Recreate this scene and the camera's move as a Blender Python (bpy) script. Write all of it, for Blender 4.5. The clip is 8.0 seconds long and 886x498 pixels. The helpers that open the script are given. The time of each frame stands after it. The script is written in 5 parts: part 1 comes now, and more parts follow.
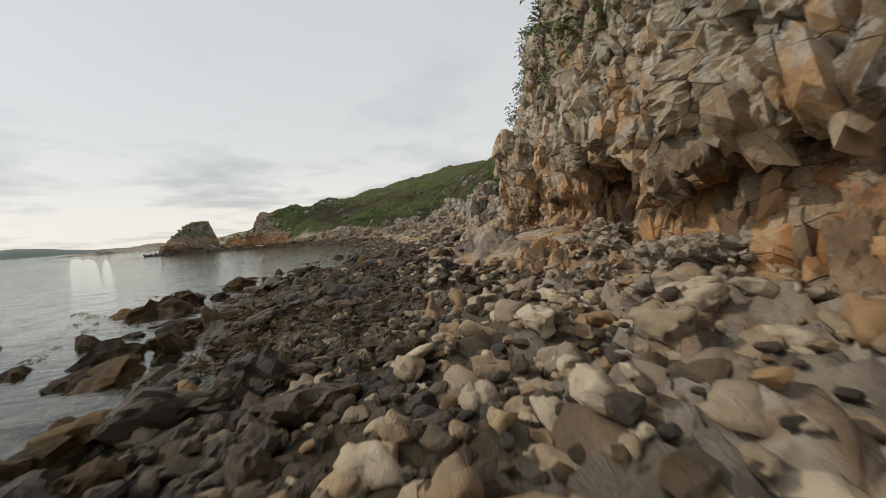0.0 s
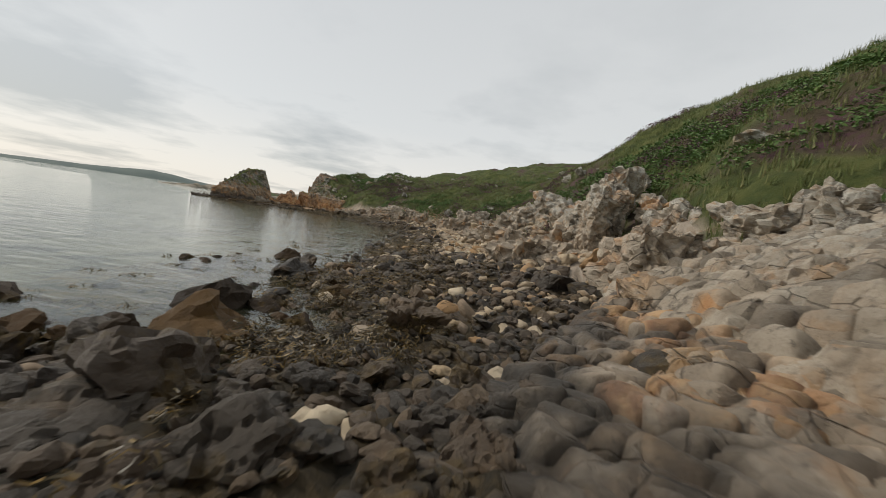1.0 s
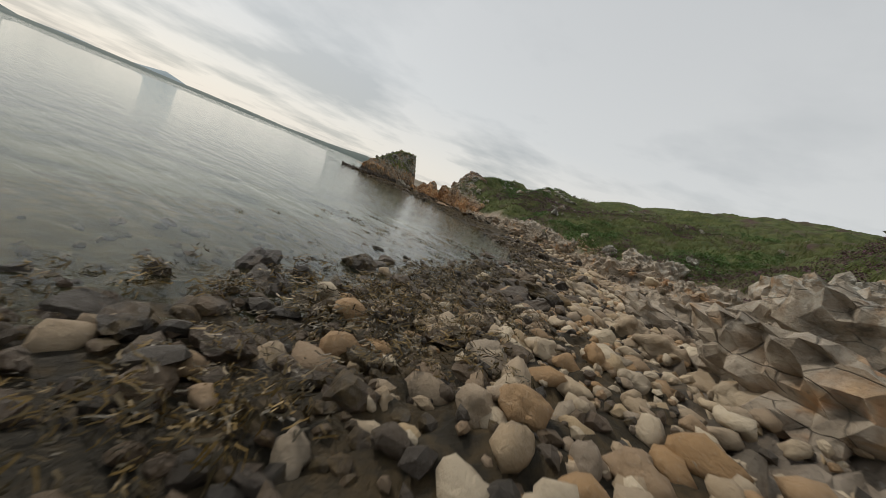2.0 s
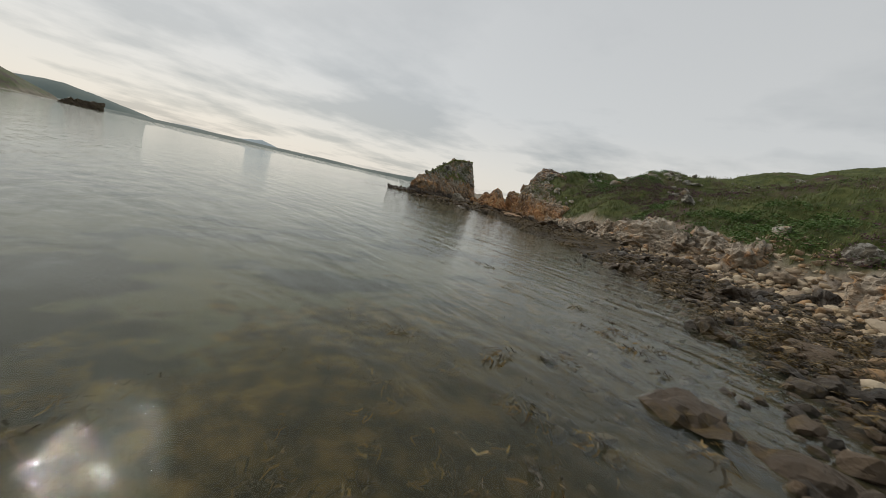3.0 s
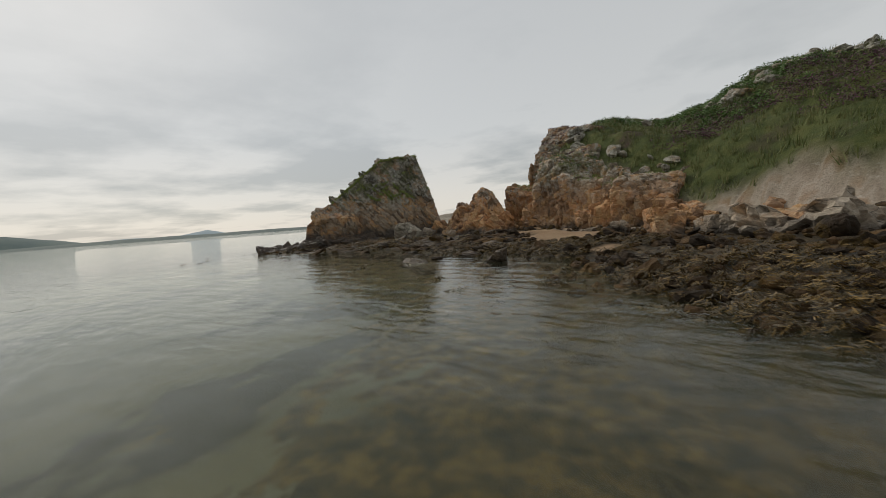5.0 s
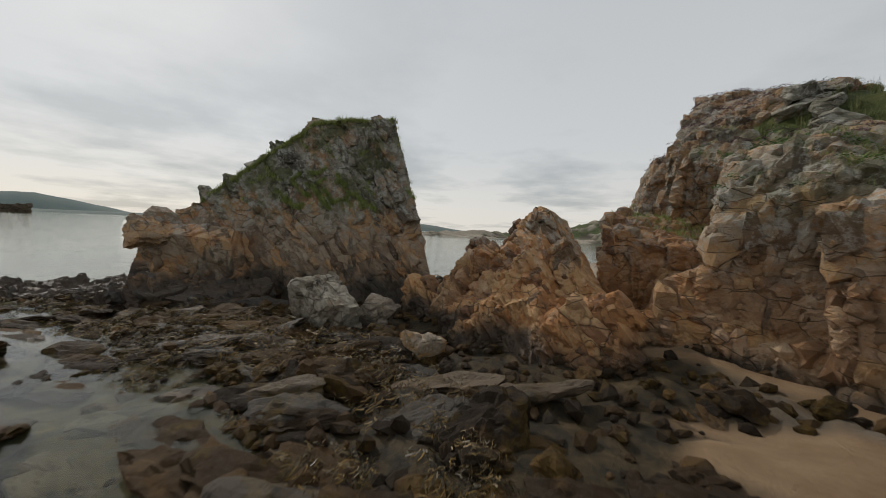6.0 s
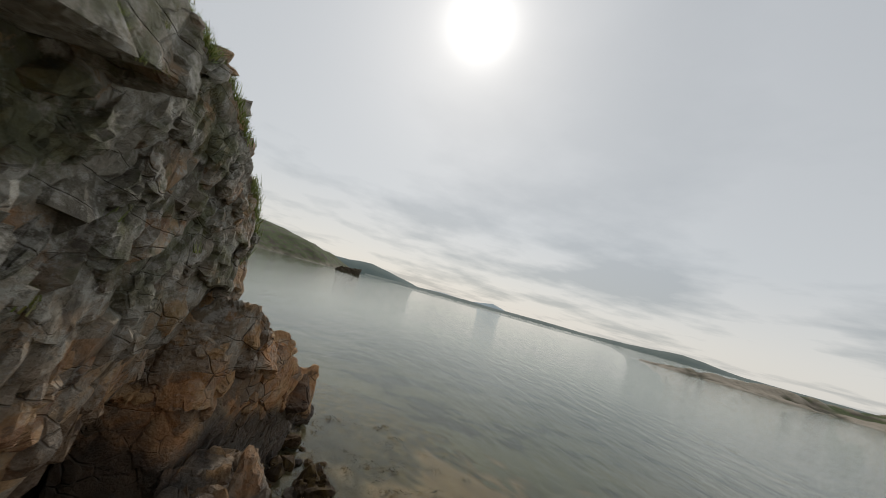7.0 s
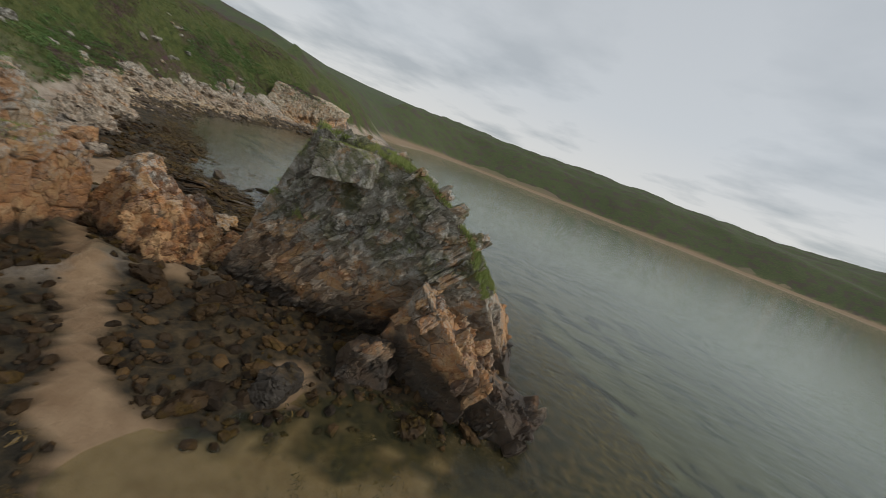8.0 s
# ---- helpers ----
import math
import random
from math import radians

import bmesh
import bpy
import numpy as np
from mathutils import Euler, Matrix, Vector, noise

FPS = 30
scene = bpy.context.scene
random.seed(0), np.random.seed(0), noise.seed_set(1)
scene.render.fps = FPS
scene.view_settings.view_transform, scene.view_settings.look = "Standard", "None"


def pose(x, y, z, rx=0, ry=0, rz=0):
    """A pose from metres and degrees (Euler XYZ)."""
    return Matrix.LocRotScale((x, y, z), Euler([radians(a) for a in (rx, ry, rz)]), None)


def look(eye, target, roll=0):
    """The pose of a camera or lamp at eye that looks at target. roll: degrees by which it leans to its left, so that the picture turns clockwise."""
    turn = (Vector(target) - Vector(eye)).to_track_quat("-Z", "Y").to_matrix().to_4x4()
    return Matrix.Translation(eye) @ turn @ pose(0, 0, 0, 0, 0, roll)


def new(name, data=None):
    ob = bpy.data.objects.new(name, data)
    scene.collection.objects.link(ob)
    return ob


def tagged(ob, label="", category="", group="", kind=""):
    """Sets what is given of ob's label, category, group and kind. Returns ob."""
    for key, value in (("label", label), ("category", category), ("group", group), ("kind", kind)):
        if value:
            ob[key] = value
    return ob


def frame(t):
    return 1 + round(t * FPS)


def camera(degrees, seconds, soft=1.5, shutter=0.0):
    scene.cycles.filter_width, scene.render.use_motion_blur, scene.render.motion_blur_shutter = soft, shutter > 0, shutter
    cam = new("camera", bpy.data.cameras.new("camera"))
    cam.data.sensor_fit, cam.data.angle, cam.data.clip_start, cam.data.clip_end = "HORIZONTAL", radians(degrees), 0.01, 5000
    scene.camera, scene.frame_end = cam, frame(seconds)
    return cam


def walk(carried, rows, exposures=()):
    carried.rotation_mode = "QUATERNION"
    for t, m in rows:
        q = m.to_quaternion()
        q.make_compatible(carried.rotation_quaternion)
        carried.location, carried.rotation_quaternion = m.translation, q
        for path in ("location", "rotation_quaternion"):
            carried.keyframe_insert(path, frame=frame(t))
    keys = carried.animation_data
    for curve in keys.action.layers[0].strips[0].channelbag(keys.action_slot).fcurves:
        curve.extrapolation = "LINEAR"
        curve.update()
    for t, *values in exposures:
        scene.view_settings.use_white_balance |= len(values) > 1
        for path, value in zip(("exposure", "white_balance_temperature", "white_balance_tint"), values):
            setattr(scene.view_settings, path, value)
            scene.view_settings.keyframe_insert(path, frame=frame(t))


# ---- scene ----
cam = camera(101.5, 8.0, soft=0.55, shutter=0.05)
PATH = [
    (0, (-0.15, -0.49, 2.07), (0.230, 4.486, 1.745), -4.4),
    (0.5, (0.41, 8.14, 2.58), (0.613, 13.116, 2.166), -2.2),
    (1, (0.86, 16.73, 2.27), (0.320, 21.681, 1.873), 8.2),
    (1.2, (0.86, 20.30, 1.96), (-0.057, 25.198, 1.549), 12.1),
    (2.3, (-2.05, 38.20, 2.31), (-4.856, 42.267, 1.545), 21.3),
    (2.5, (-3.48, 40.85, 2.24), (-6.459, 44.795, 1.468), 18.9),
    (3, (-8.00, 47.32, 1.98), (-11.341, 50.954, 1.175), 13.0),
    (3.5, (-13.32, 53.08, 1.68), (-16.594, 56.799, 0.993), 4.3),
    (4, (-19.14, 59.32, 1.46), (-22.283, 63.166, 0.869), -3.1),
    (5.5, (-36.10, 81.73, 2.47), (-39.223, 85.624, 2.209), -3.8),
    (6, (-41.39, 89.70, 3.25), (-44.780, 93.368, 3.004), 3.0),
    (6.2, (-43.74, 93.04, 3.39), (-47.208, 96.636, 3.252), 3.6),
    (6.3, (-45.06, 94.54, 3.49), (-48.510, 98.163, 3.490), 3.9),
    (6.4, (-46.01, 95.89, 3.65), (-49.467, 99.501, 3.720), 3.5),
    (6.5, (-46.82, 97.12, 3.89), (-50.359, 100.644, 4.002), 3.3),
    (6.6, (-47.84, 98.26, 4.17), (-51.553, 101.599, 4.407), 4.5),
    (6.7, (-49.00, 99.36, 4.46), (-52.996, 102.343, 4.842), 6.8),
    (6.8, (-50.17, 100.44, 4.70), (-54.517, 102.860, 5.200), 9.5),
    (6.9, (-51.29, 101.59, 4.88), (-55.973, 103.228, 5.463), 12.6),
    (7, (-52.33, 102.85, 5.02), (-57.242, 103.579, 5.636), 15.6),
    (7.1, (-53.30, 104.30, 5.14), (-58.253, 104.045, 5.733), 18.5),
    (7.2, (-54.19, 105.87, 5.28), (-59.010, 104.646, 5.801), 21.3),
    (7.3, (-55.03, 107.43, 5.52), (-59.542, 105.301, 5.883), 24.0),
    (7.4, (-55.83, 108.59, 5.84), (-59.876, 105.653, 5.965), 26.4),
    (7.5, (-56.61, 109.08, 6.25), (-60.047, 105.455, 6.034), 28.0),
    (7.6, (-57.43, 109.33, 6.69), (-60.150, 105.169, 6.142), 28.6),
    (7.7, (-58.37, 109.84, 7.14), (-60.289, 105.299, 6.338), 27.9),
    (7.8, (-59.41, 110.65, 7.60), (-60.480, 105.868, 6.613), 26.2),
    (7.9, (-60.52, 111.65, 8.06), (-60.718, 106.781, 6.939), 23.8),
    (8, (-61.66, 112.75, 8.52), (-60.993, 107.944, 7.291), 21.1),
]
walk(cam, [(t, look(eye, target, roll)) for t, eye, target, roll in PATH],
     exposures=[(0.0, 0.25, 6800, 10), (1.2, 0.22, 6800, 10), (2.5, 0.05, 6800, 10), (5.5, -0.05, 6800, 10), (6.1, 0.0, 6700, 10), (6.5, 0.2, 6700, 10), (7.0, -0.08, 6600, 10), (7.5, -0.32, 6500, 10), (8.0, -0.03, 6450, 10)])

# ---- world and sun ----
SUN_BEARING, SUN_UP = radians(85.5), radians(39.0)     # bearing from +y towards -x
SUN_DIR = Vector((-math.sin(SUN_BEARING) * math.cos(SUN_UP), math.cos(SUN_BEARING) * math.cos(SUN_UP), math.sin(SUN_UP)))


def make_world():
    w = bpy.data.worlds.new("overcast_sky")
    scene.world = w
    w.use_nodes = True
    nt = w.node_tree
    nt.nodes.clear()
    N, L = nt.nodes.new, nt.links.new
    out, bg = N("ShaderNodeOutputWorld"), N("ShaderNodeBackground")
    tc, sep = N("ShaderNodeTexCoord"), N("ShaderNodeSeparateXYZ")
    L(tc.outputs["Generated"], sep.inputs[0])
    sky = N("ShaderNodeTexSky")
    sky.sky_type, sky.sun_disc = "NISHITA", False
    sky.sun_elevation, sky.sun_rotation = SUN_UP, -SUN_BEARING

    def ma(op, a, b=None):
        n = N("ShaderNodeMath")
        n.operation = op
        for i, v in enumerate((a, b)):
            if v is None:
                continue
            if isinstance(v, (int, float)):
                n.inputs[i].default_value = v
            else:
                L(v, n.inputs[i])
        return n.outputs[0]

    up = ma("MAXIMUM", sep.outputs[2], 0.0)
    # cloud deck seen in perspective
    div = ma("ADD", up, 0.10)
    com = N("ShaderNodeCombineXYZ")
    L(ma("DIVIDE", sep.outputs[0], div), com.inputs[0])
    L(ma("DIVIDE", sep.outputs[1], div), com.inputs[1])
    n1, n2 = N("ShaderNodeTexNoise"), N("ShaderNodeTexNoise")
    for n, s, d in ((n1, 0.75, 7), (n2, 0.28, 4)):
        n.inputs["Scale"].default_value, n.inputs["Detail"].default_value, n.inputs["Roughness"].default_value = s, d, 0.55
        L(com.outputs[0], n.inputs["Vector"])
    ramp = N("ShaderNodeValToRGB")
    e = ramp.color_ramp.elements
    e[0].position, e[0].color = 0.0, (0.72, 0.71, 0.68, 1)
    e[1].position, e[1].color = 0.75, (0.50, 0.53, 0.56, 1)
    k = ramp.color_ramp.elements.new(0.06)
    k.color = (0.70, 0.69, 0.67, 1)
    k = ramp.color_ramp.elements.new(0.22)
    k.color = (0.60, 0.625, 0.64, 1)
    L(up, ramp.inputs[0])
    # darker grey cloud bands, strongest low in the sky
    cr = N("ShaderNodeValToRGB")
    cr.color_ramp.elements[0].position, cr.color_ramp.elements[0].color = 0.48, (0, 0, 0, 1)
    cr.color_ramp.elements[1].position, cr.color_ramp.elements[1].color = 0.585, (1, 1, 1, 1)
    mix = ma("ADD", ma("MULTIPLY", n1.outputs[0], 0.6), ma("MULTIPLY", n2.outputs[0], 0.4))
    L(mix, cr.inputs[0])
    low = N("ShaderNodeMapRange")
    low.inputs["From Min"].default_value, low.inputs["From Max"].default_value = 0.42, 0.12
    low.inputs["To Min"].default_value, low.inputs["To Max"].default_value = 0.36, 1.0
    L(up, low.inputs["Value"])
    cloud = N("ShaderNodeMix")
    cloud.data_type = "RGBA"
    L(ma("MULTIPLY", ma("MULTIPLY", cr.outputs[0], low.outputs[0]), 0.62), cloud.inputs["Factor"])
    L(ramp.outputs[0], cloud.inputs["A"])
    cloud.inputs["B"].default_value = (0.29, 0.325, 0.35, 1)
    # the sun behind thin cloud
    dot = N("ShaderNodeVectorMath")
    dot.operation = "DOT_PRODUCT"
    L(tc.outputs["Generated"], dot.inputs[0])
    dot.inputs[1].default_value = SUN_DIR
    c = ma("MAXIMUM", dot.outputs["Value"], 0.0)
    glow = ma("ADD", ma("MULTIPLY", ma("POWER", c, 380.0), 0.75), ma("ADD", ma("MULTIPLY", ma("POWER", c, 40.0), 0.14), ma("MULTIPLY", ma("POWER", c, 8.0), 0.12)))
    gl = N("ShaderNodeVectorMath")
    gl.operation = "SCALE"
    gl.inputs[0].default_value = (1.0, 0.97, 0.92)
    L(glow, gl.inputs["Scale"])
    add = N("ShaderNodeVectorMath")
    L(cloud.outputs["Result"], add.inputs[0])
    L(gl.outputs[0], add.inputs[1])
    # a little clear-sky light through the deck
    sk = N("ShaderNodeVectorMath")
    sk.operation = "SCALE"
    L(sky.outputs[0], sk.inputs[0])
    sk.inputs["Scale"].default_value = 0.012
    add2 = N("ShaderNodeVectorMath")
    L(add.outputs[0], add2.inputs[0])
    L(sk.outputs[0], add2.inputs[1])
    L(add2.outputs[0], bg.inputs[0])
    bg.inputs[1].default_value = 0.92
    L(bg.outputs[0], out.inputs[0])


make_world()
sun = new("sun", bpy.data.lights.new("sun", "SUN"))
sun.data.energy, sun.data.angle, sun.data.color = 1.5, radians(0.8), (1.0, 0.95, 0.87)
sun.matrix_world = look(SUN_DIR * 100, (0, 0, 0))


# ---- numeric helpers ----
def mesh_np(name, V, F, smooth=False):
    V, F = np.asarray(V, np.float32), np.asarray(F, np.int32)
    me, k = bpy.data.meshes.new(name), F.shape[1]
    me.vertices.add(len(V))
    me.vertices.foreach_set("co", V.ravel())
    me.loops.add(F.size)
    me.loops.foreach_set("vertex_index", F.ravel())
    me.polygons.add(len(F))
    me.polygons.foreach_set("loop_start", np.arange(0, F.size, k, dtype=np.int32))
    me.polygons.foreach_set("use_smooth", np.full(len(F), smooth))
    me.update(calc_edges=True)
    return me


def toned(me, tone):
    me.attributes.new("tone", "FLOAT", "POINT").data.foreach_set("value", tone.astype(np.float32))
    return me


def hash3(i, seed):
    """Three random numbers in 0..1 for rows of integer cells."""
    i = i.astype(np.uint32)
    h = i[..., 0] * np.uint32(73856093) ^ i[..., 1] * np.uint32(19349663) ^ i[..., 2] * np.uint32(83492791) ^ np.uint32(seed * 2654435761 % 4294967296)
    out = []
    for k in (0x85EBCA6B, 0xC2B2AE35, 0x27D4EB2F):
        h = (h ^ (h >> np.uint32(15))) * np.uint32(k)
        h = h ^ (h >> np.uint32(13))
        out.append((h & np.uint32(0xFFFFFF)).astype(np.float64) / 0xFFFFFF)
    return np.stack(out, -1)


def cells(q, seed):
    """Jittered angular cells: distance to the nearest and second seed, random row of the nearest, offset from it."""
    base = np.floor(q).astype(np.int64)
    f1, f2 = np.full(len(q), 9.0), np.full(len(q), 9.0)
    rnd, off = np.zeros((len(q), 3)), np.zeros((len(q), 3))
    for dx in (-1, 0, 1):
        for dy in (-1, 0, 1):
            for dz in (-1, 0, 1):
                c = base + (dx, dy, dz)
                r = hash3(c, seed)
                o = q - (c + 0.15 + 0.7 * r)
                d = 0.85 * np.abs(o).max(-1) + 0.15 * np.sqrt((o * o).sum(-1))
                near = d < f1
                f2 = np.where(near, f1, np.minimum(f2, d))
                f1 = np.where(near, d, f1)
                rnd[near], off[near] = r[near], o[near]
    return f1, f2, hash3(np.floor(rnd * 9973).astype(np.int64), seed + 7), off


def vnoise(p, seed=0):
    """Smooth value noise, -1..1."""
    b = np.floor(p).astype(np.int64)
    f = p - b
    f = f * f * (3 - 2 * f)
    out = np.zeros(len(p))
    for dx in (0, 1):
        for dy in (0, 1):
            for dz in (0, 1):
                w = np.abs(1 - dx - f[:, 0]) * np.abs(1 - dy - f[:, 1]) * np.abs(1 - dz - f[:, 2])
                out += w * hash3(b + (dx, dy, dz), seed)[:, 0]
    return out * 2 - 1


def fbm(p, octaves=4, seed=0):
    return sum(vnoise(p * 2.03**k, seed + k) / 2**k for k in range(octaves)) / 1.6


def smoothstep(a, b, x):
    t = np.clip((x - a) / (b - a), 0, 1)
    return t * t * (3 - 2 * t)


_w, _u = np.array([0.34, -0.90, 0.28]), np.array([0.31, 0.39, 0.87])      # the rock's bedding: pole, and a line in it
_w = _w / np.linalg.norm(_w)
_u = _u - _w * (_u @ _w)
_u = _u / np.linalg.norm(_u)
BED = np.stack([_u, np.cross(_w, _u), _w], 1)


def blocky(p, size, amp, seed, crack=0.5, bed=BED, tilt=0.7, tone=False):
    """Relief of jointed rock: tilted block faces with open joints."""
    f1, f2, r, o = cells((p @ bed) / np.asarray(size), seed)
    face = (r[:, 0] - 0.5) + tilt * ((r - 0.5) * o).sum(-1)
    d = amp * face - crack * amp * np.exp(-(f2 - f1) / 0.06)
    return (d, r[:, 1]) if tone else d


ICO = {}


def ico(n):
    if n not in ICO:
        bm = bmesh.new()
        bmesh.ops.create_icosphere(bm, subdivisions=n, radius=1)
        bm.verts.ensure_lookup_table()
        ICO[n] = np.array([v.co[:] for v in bm.verts]), np.array([[v.index for v in f.verts] for f in bm.faces])
        ICO[n][0][:] /= np.linalg.norm(ICO[n][0], axis=1)[:, None]
        bm.free()
    return ICO[n]


def normals(V, F):
    n = np.zeros_like(V)
    fn = np.cross(V[F[:, 1]] - V[F[:, 0]], V[F[:, 2]] - V[F[:, 0]])
    for k in range(3):
        np.add.at(n, F[:, k], fn)
    return n / np.maximum(np.linalg.norm(n, axis=1), 1e-9)[:, None]


def planes_mass(centre, planes, n=7, soft=40.0):
    """A solid bounded by planes ((normal), (point on it)), as a fine mesh round centre."""
    D, F = ico(n)
    c = np.array(centre, float)
    inv = np.zeros(len(D))
    for nv, pt in planes:
        nv = np.array(nv, float)
        nv /= np.linalg.norm(nv)
        dist = nv @ (np.array(pt, float) - c)
        inv = np.maximum(inv, np.maximum(D @ nv, 0) / max(dist, 0.05))
    return c + D / np.maximum(inv, 1e-3)[:, None], F


def box_planes(centre, size, turn=(0, 0, 0), seed=0, chamfers=9, rough=0.16):
    """Planes of an uneven block: six sides, tilted at random, and cut corners."""
    rg = np.random.default_rng(seed)
    R = np.array(Euler([radians(a) for a in turn]).to_matrix())
    half, c, out = np.array(size, float) / 2, np.array(centre, float), []
    for k in range(3):
        for s in (-1, 1):
            nv = np.zeros(3)
            nv[k] = s
            nv += rg.normal(0, rough, 3)
            out.append((R @ nv, c + R @ (np.eye(3)[k] * s * half[k])))
    for _ in range(chamfers):
        nv = rg.normal(0, 1, 3)
        nv /= np.linalg.norm(nv)
        reach = np.abs(nv * half).sum()
        out.append((R @ nv, c + R @ (nv * reach * rg.uniform(0.62, 0.88))))
    return out


def relief(V, F, coarse=(1.5, 1.1, 0.8), amp=0.45, fine=0.42, seed=1, crack=0.5, bed=BED, pillow=0.0):
    """Jointed relief at three sizes; also a random tone for each block."""
    N = normals(V, F)
    d, t1 = blocky(V + 0.05 * np.stack([vnoise(V * 0.8, seed + k) for k in (50, 51, 52)], 1), coarse, amp, seed, crack, bed, 0.8, True)
    d2, t2 = blocky(V, np.array(coarse) * fine, amp * fine * 0.9, seed + 3, crack, bed, 0.8, True)
    d3, t3 = blocky(V, np.array(coarse) * fine * 0.45, amp * fine * 0.2, seed + 4, crack, bed, 0.9, True)
    if pillow:      # worn edges along the joints
        f1, f2, r, o = cells((V + 0.05 * np.stack([vnoise(V * 0.8, seed + k) for k in (50, 51, 52)], 1)) @ bed / np.asarray(coarse), seed)
        d = d - pillow * amp * np.exp(-(f2 - f1) / 0.16)
    d = d + d2 + d3 + 0.04 * amp * fbm(V * 5, 3, seed + 5) + 0.06 * amp
    d = np.clip(d, -1.3 * amp, 0.75 * amp)
    return V + N * d[:, None], 0.45 * t1 + 0.35 * t2 + 0.2 * t3


VERT = np.array(Euler((0.10, -0.07, 0.5)).to_matrix())      # upright joints of the headland
SLAB = np.array(Euler((0.15, 0.85, 0.25)).to_matrix())      # steep slabs of the stack


def merge(parts):
    Vs, Fs, k = [], [], 0
    for V, F in parts:
        Vs.append(V)
        Fs.append(F + k)
        k += len(V)
    return np.concatenate(Vs), np.concatenate(Fs)


def scatter_mesh(V, F, places, turns, sizes):
    """One joined mesh of many copies: turns are rotation matrices (k,3,3), sizes (k,3)."""
    k = len(places)
    W = np.einsum("kij,kvj->kvi", turns, V[None] * sizes[:, None, :]) + places[:, None, :]
    return W.reshape(-1, 3), (F[None] + (np.arange(k) * len(V))[:, None, None]).reshape(-1, F.shape[1])


def rand_turns(rg, k, lean=0.35):
    out = np.empty((k, 3, 3))
    for n in range(k):
        out[n] = Euler((rg.normal(0, lean), rg.normal(0, lean), rg.uniform(0, 6.283))).to_matrix()
    return out


# ---- materials ----
class Mat:
    """Small helper to wire a principled material."""

    def __init__(self, name, rough=0.8):
        self.m = bpy.data.materials.new(name)
        self.m.use_nodes = True
        self.nt = self.m.node_tree
        self.p = self.nt.nodes["Principled BSDF"]
        self.p.inputs["Roughness"].default_value = rough
        g = self.nt.nodes.new("ShaderNodeNewGeometry")
        self.pos = g.outputs["Position"]
        self.island = g.outputs["Random Per Island"]
        self.rand = self.nt.nodes.new("ShaderNodeObjectInfo").outputs["Random"]

    def link(self, a, b):
        self.nt.links.new(a, b)

    def put(self, sock, v):
        if hasattr(v, "is_linked"):
            self.link(v, sock)
        else:
            sock.default_value = v

    def math(self, op, a, b=0.0, clamp=False):
        n = self.nt.nodes.new("ShaderNodeMath")
        n.operation, n.use_clamp = op, clamp
        self.put(n.inputs[0], a)
        self.put(n.inputs[1], b)
        return n.outputs[0]

    def noise(self, scale, detail=5.0, rough=0.55, stretch=None, warp=0.0, vec=None):
        n = self.nt.nodes.new("ShaderNodeTexNoise")
        n.inputs["Scale"].default_value, n.inputs["Detail"].default_value = scale, detail
        n.inputs["Roughness"].default_value, n.inputs["Distortion"].default_value = rough, warp
        src = vec or self.pos
        if stretch:
            mp = self.nt.nodes.new("ShaderNodeMapping")
            mp.inputs["Scale"].default_value = stretch[:3]
            if len(stretch) > 3:
                mp.inputs["Rotation"].default_value = stretch[3:]
            self.link(src, mp.inputs[0])
            src = mp.outputs[0]
        self.link(src, n.inputs["Vector"])
        return n.outputs["Fac"]

    def joints(self, scale, turn, flat=1.8):
        """Fine joints of rock: distance to the nearest joint and a random value for each small block."""
        n = self.nt.nodes.new("ShaderNodeTexNoise")
        n.inputs["Scale"].default_value, n.inputs["Detail"].default_value = 0.7 * scale, 3.0
        self.link(self.pos, n.inputs["Vector"])
        sc, ad, mp = self.nt.nodes.new("ShaderNodeVectorMath"), self.nt.nodes.new("ShaderNodeVectorMath"), self.nt.nodes.new("ShaderNodeMapping")
        sc.operation = "SCALE"
        sc.inputs["Scale"].default_value = 0.5 / scale
        self.link(n.outputs["Color"], sc.inputs[0])
        self.link(self.pos, ad.inputs[0])
        self.link(sc.outputs[0], ad.inputs[1])
        mp.inputs["Rotation"].default_value, mp.inputs["Scale"].default_value = turn, (1.0, 1.35, flat)
        self.link(ad.outputs[0], mp.inputs[0])
        edge, cell, sep = self.nt.nodes.new("ShaderNodeTexVoronoi"), self.nt.nodes.new("ShaderNodeTexVoronoi"), self.nt.nodes.new("ShaderNodeSeparateXYZ")
        edge.feature = "DISTANCE_TO_EDGE"
        for v in (edge, cell):
            v.inputs["Scale"].default_value = scale
            self.link(mp.outputs[0], v.inputs["Vector"])
        self.link(cell.outputs["Color"], sep.inputs[0])
        return edge.outputs["Distance"], sep.outputs[0]

    def ramp(self, fac, stops):
        n = self.nt.nodes.new("ShaderNodeValToRGB")
        e = n.color_ramp.elements
        while len(e) < len(stops):
            e.new(0.5)
        for k, (p, c) in enumerate(stops):
            e[k].position = p
            e[k].color = (*c, 1) if isinstance(c, tuple) else (c, c, c, 1)
        self.link(fac, n.inputs[0])
        return n.outputs[0]

    def mix(self, fac, a, b):
        n = self.nt.nodes.new("ShaderNodeMix")
        n.data_type = "RGBA"
        self.put(n.inputs["Factor"], fac)
        for s, v in (("A", a), ("B", b)):
            self.put(n.inputs[s], (*v, 1) if isinstance(v, tuple) else v)
        return n.outputs["Result"]

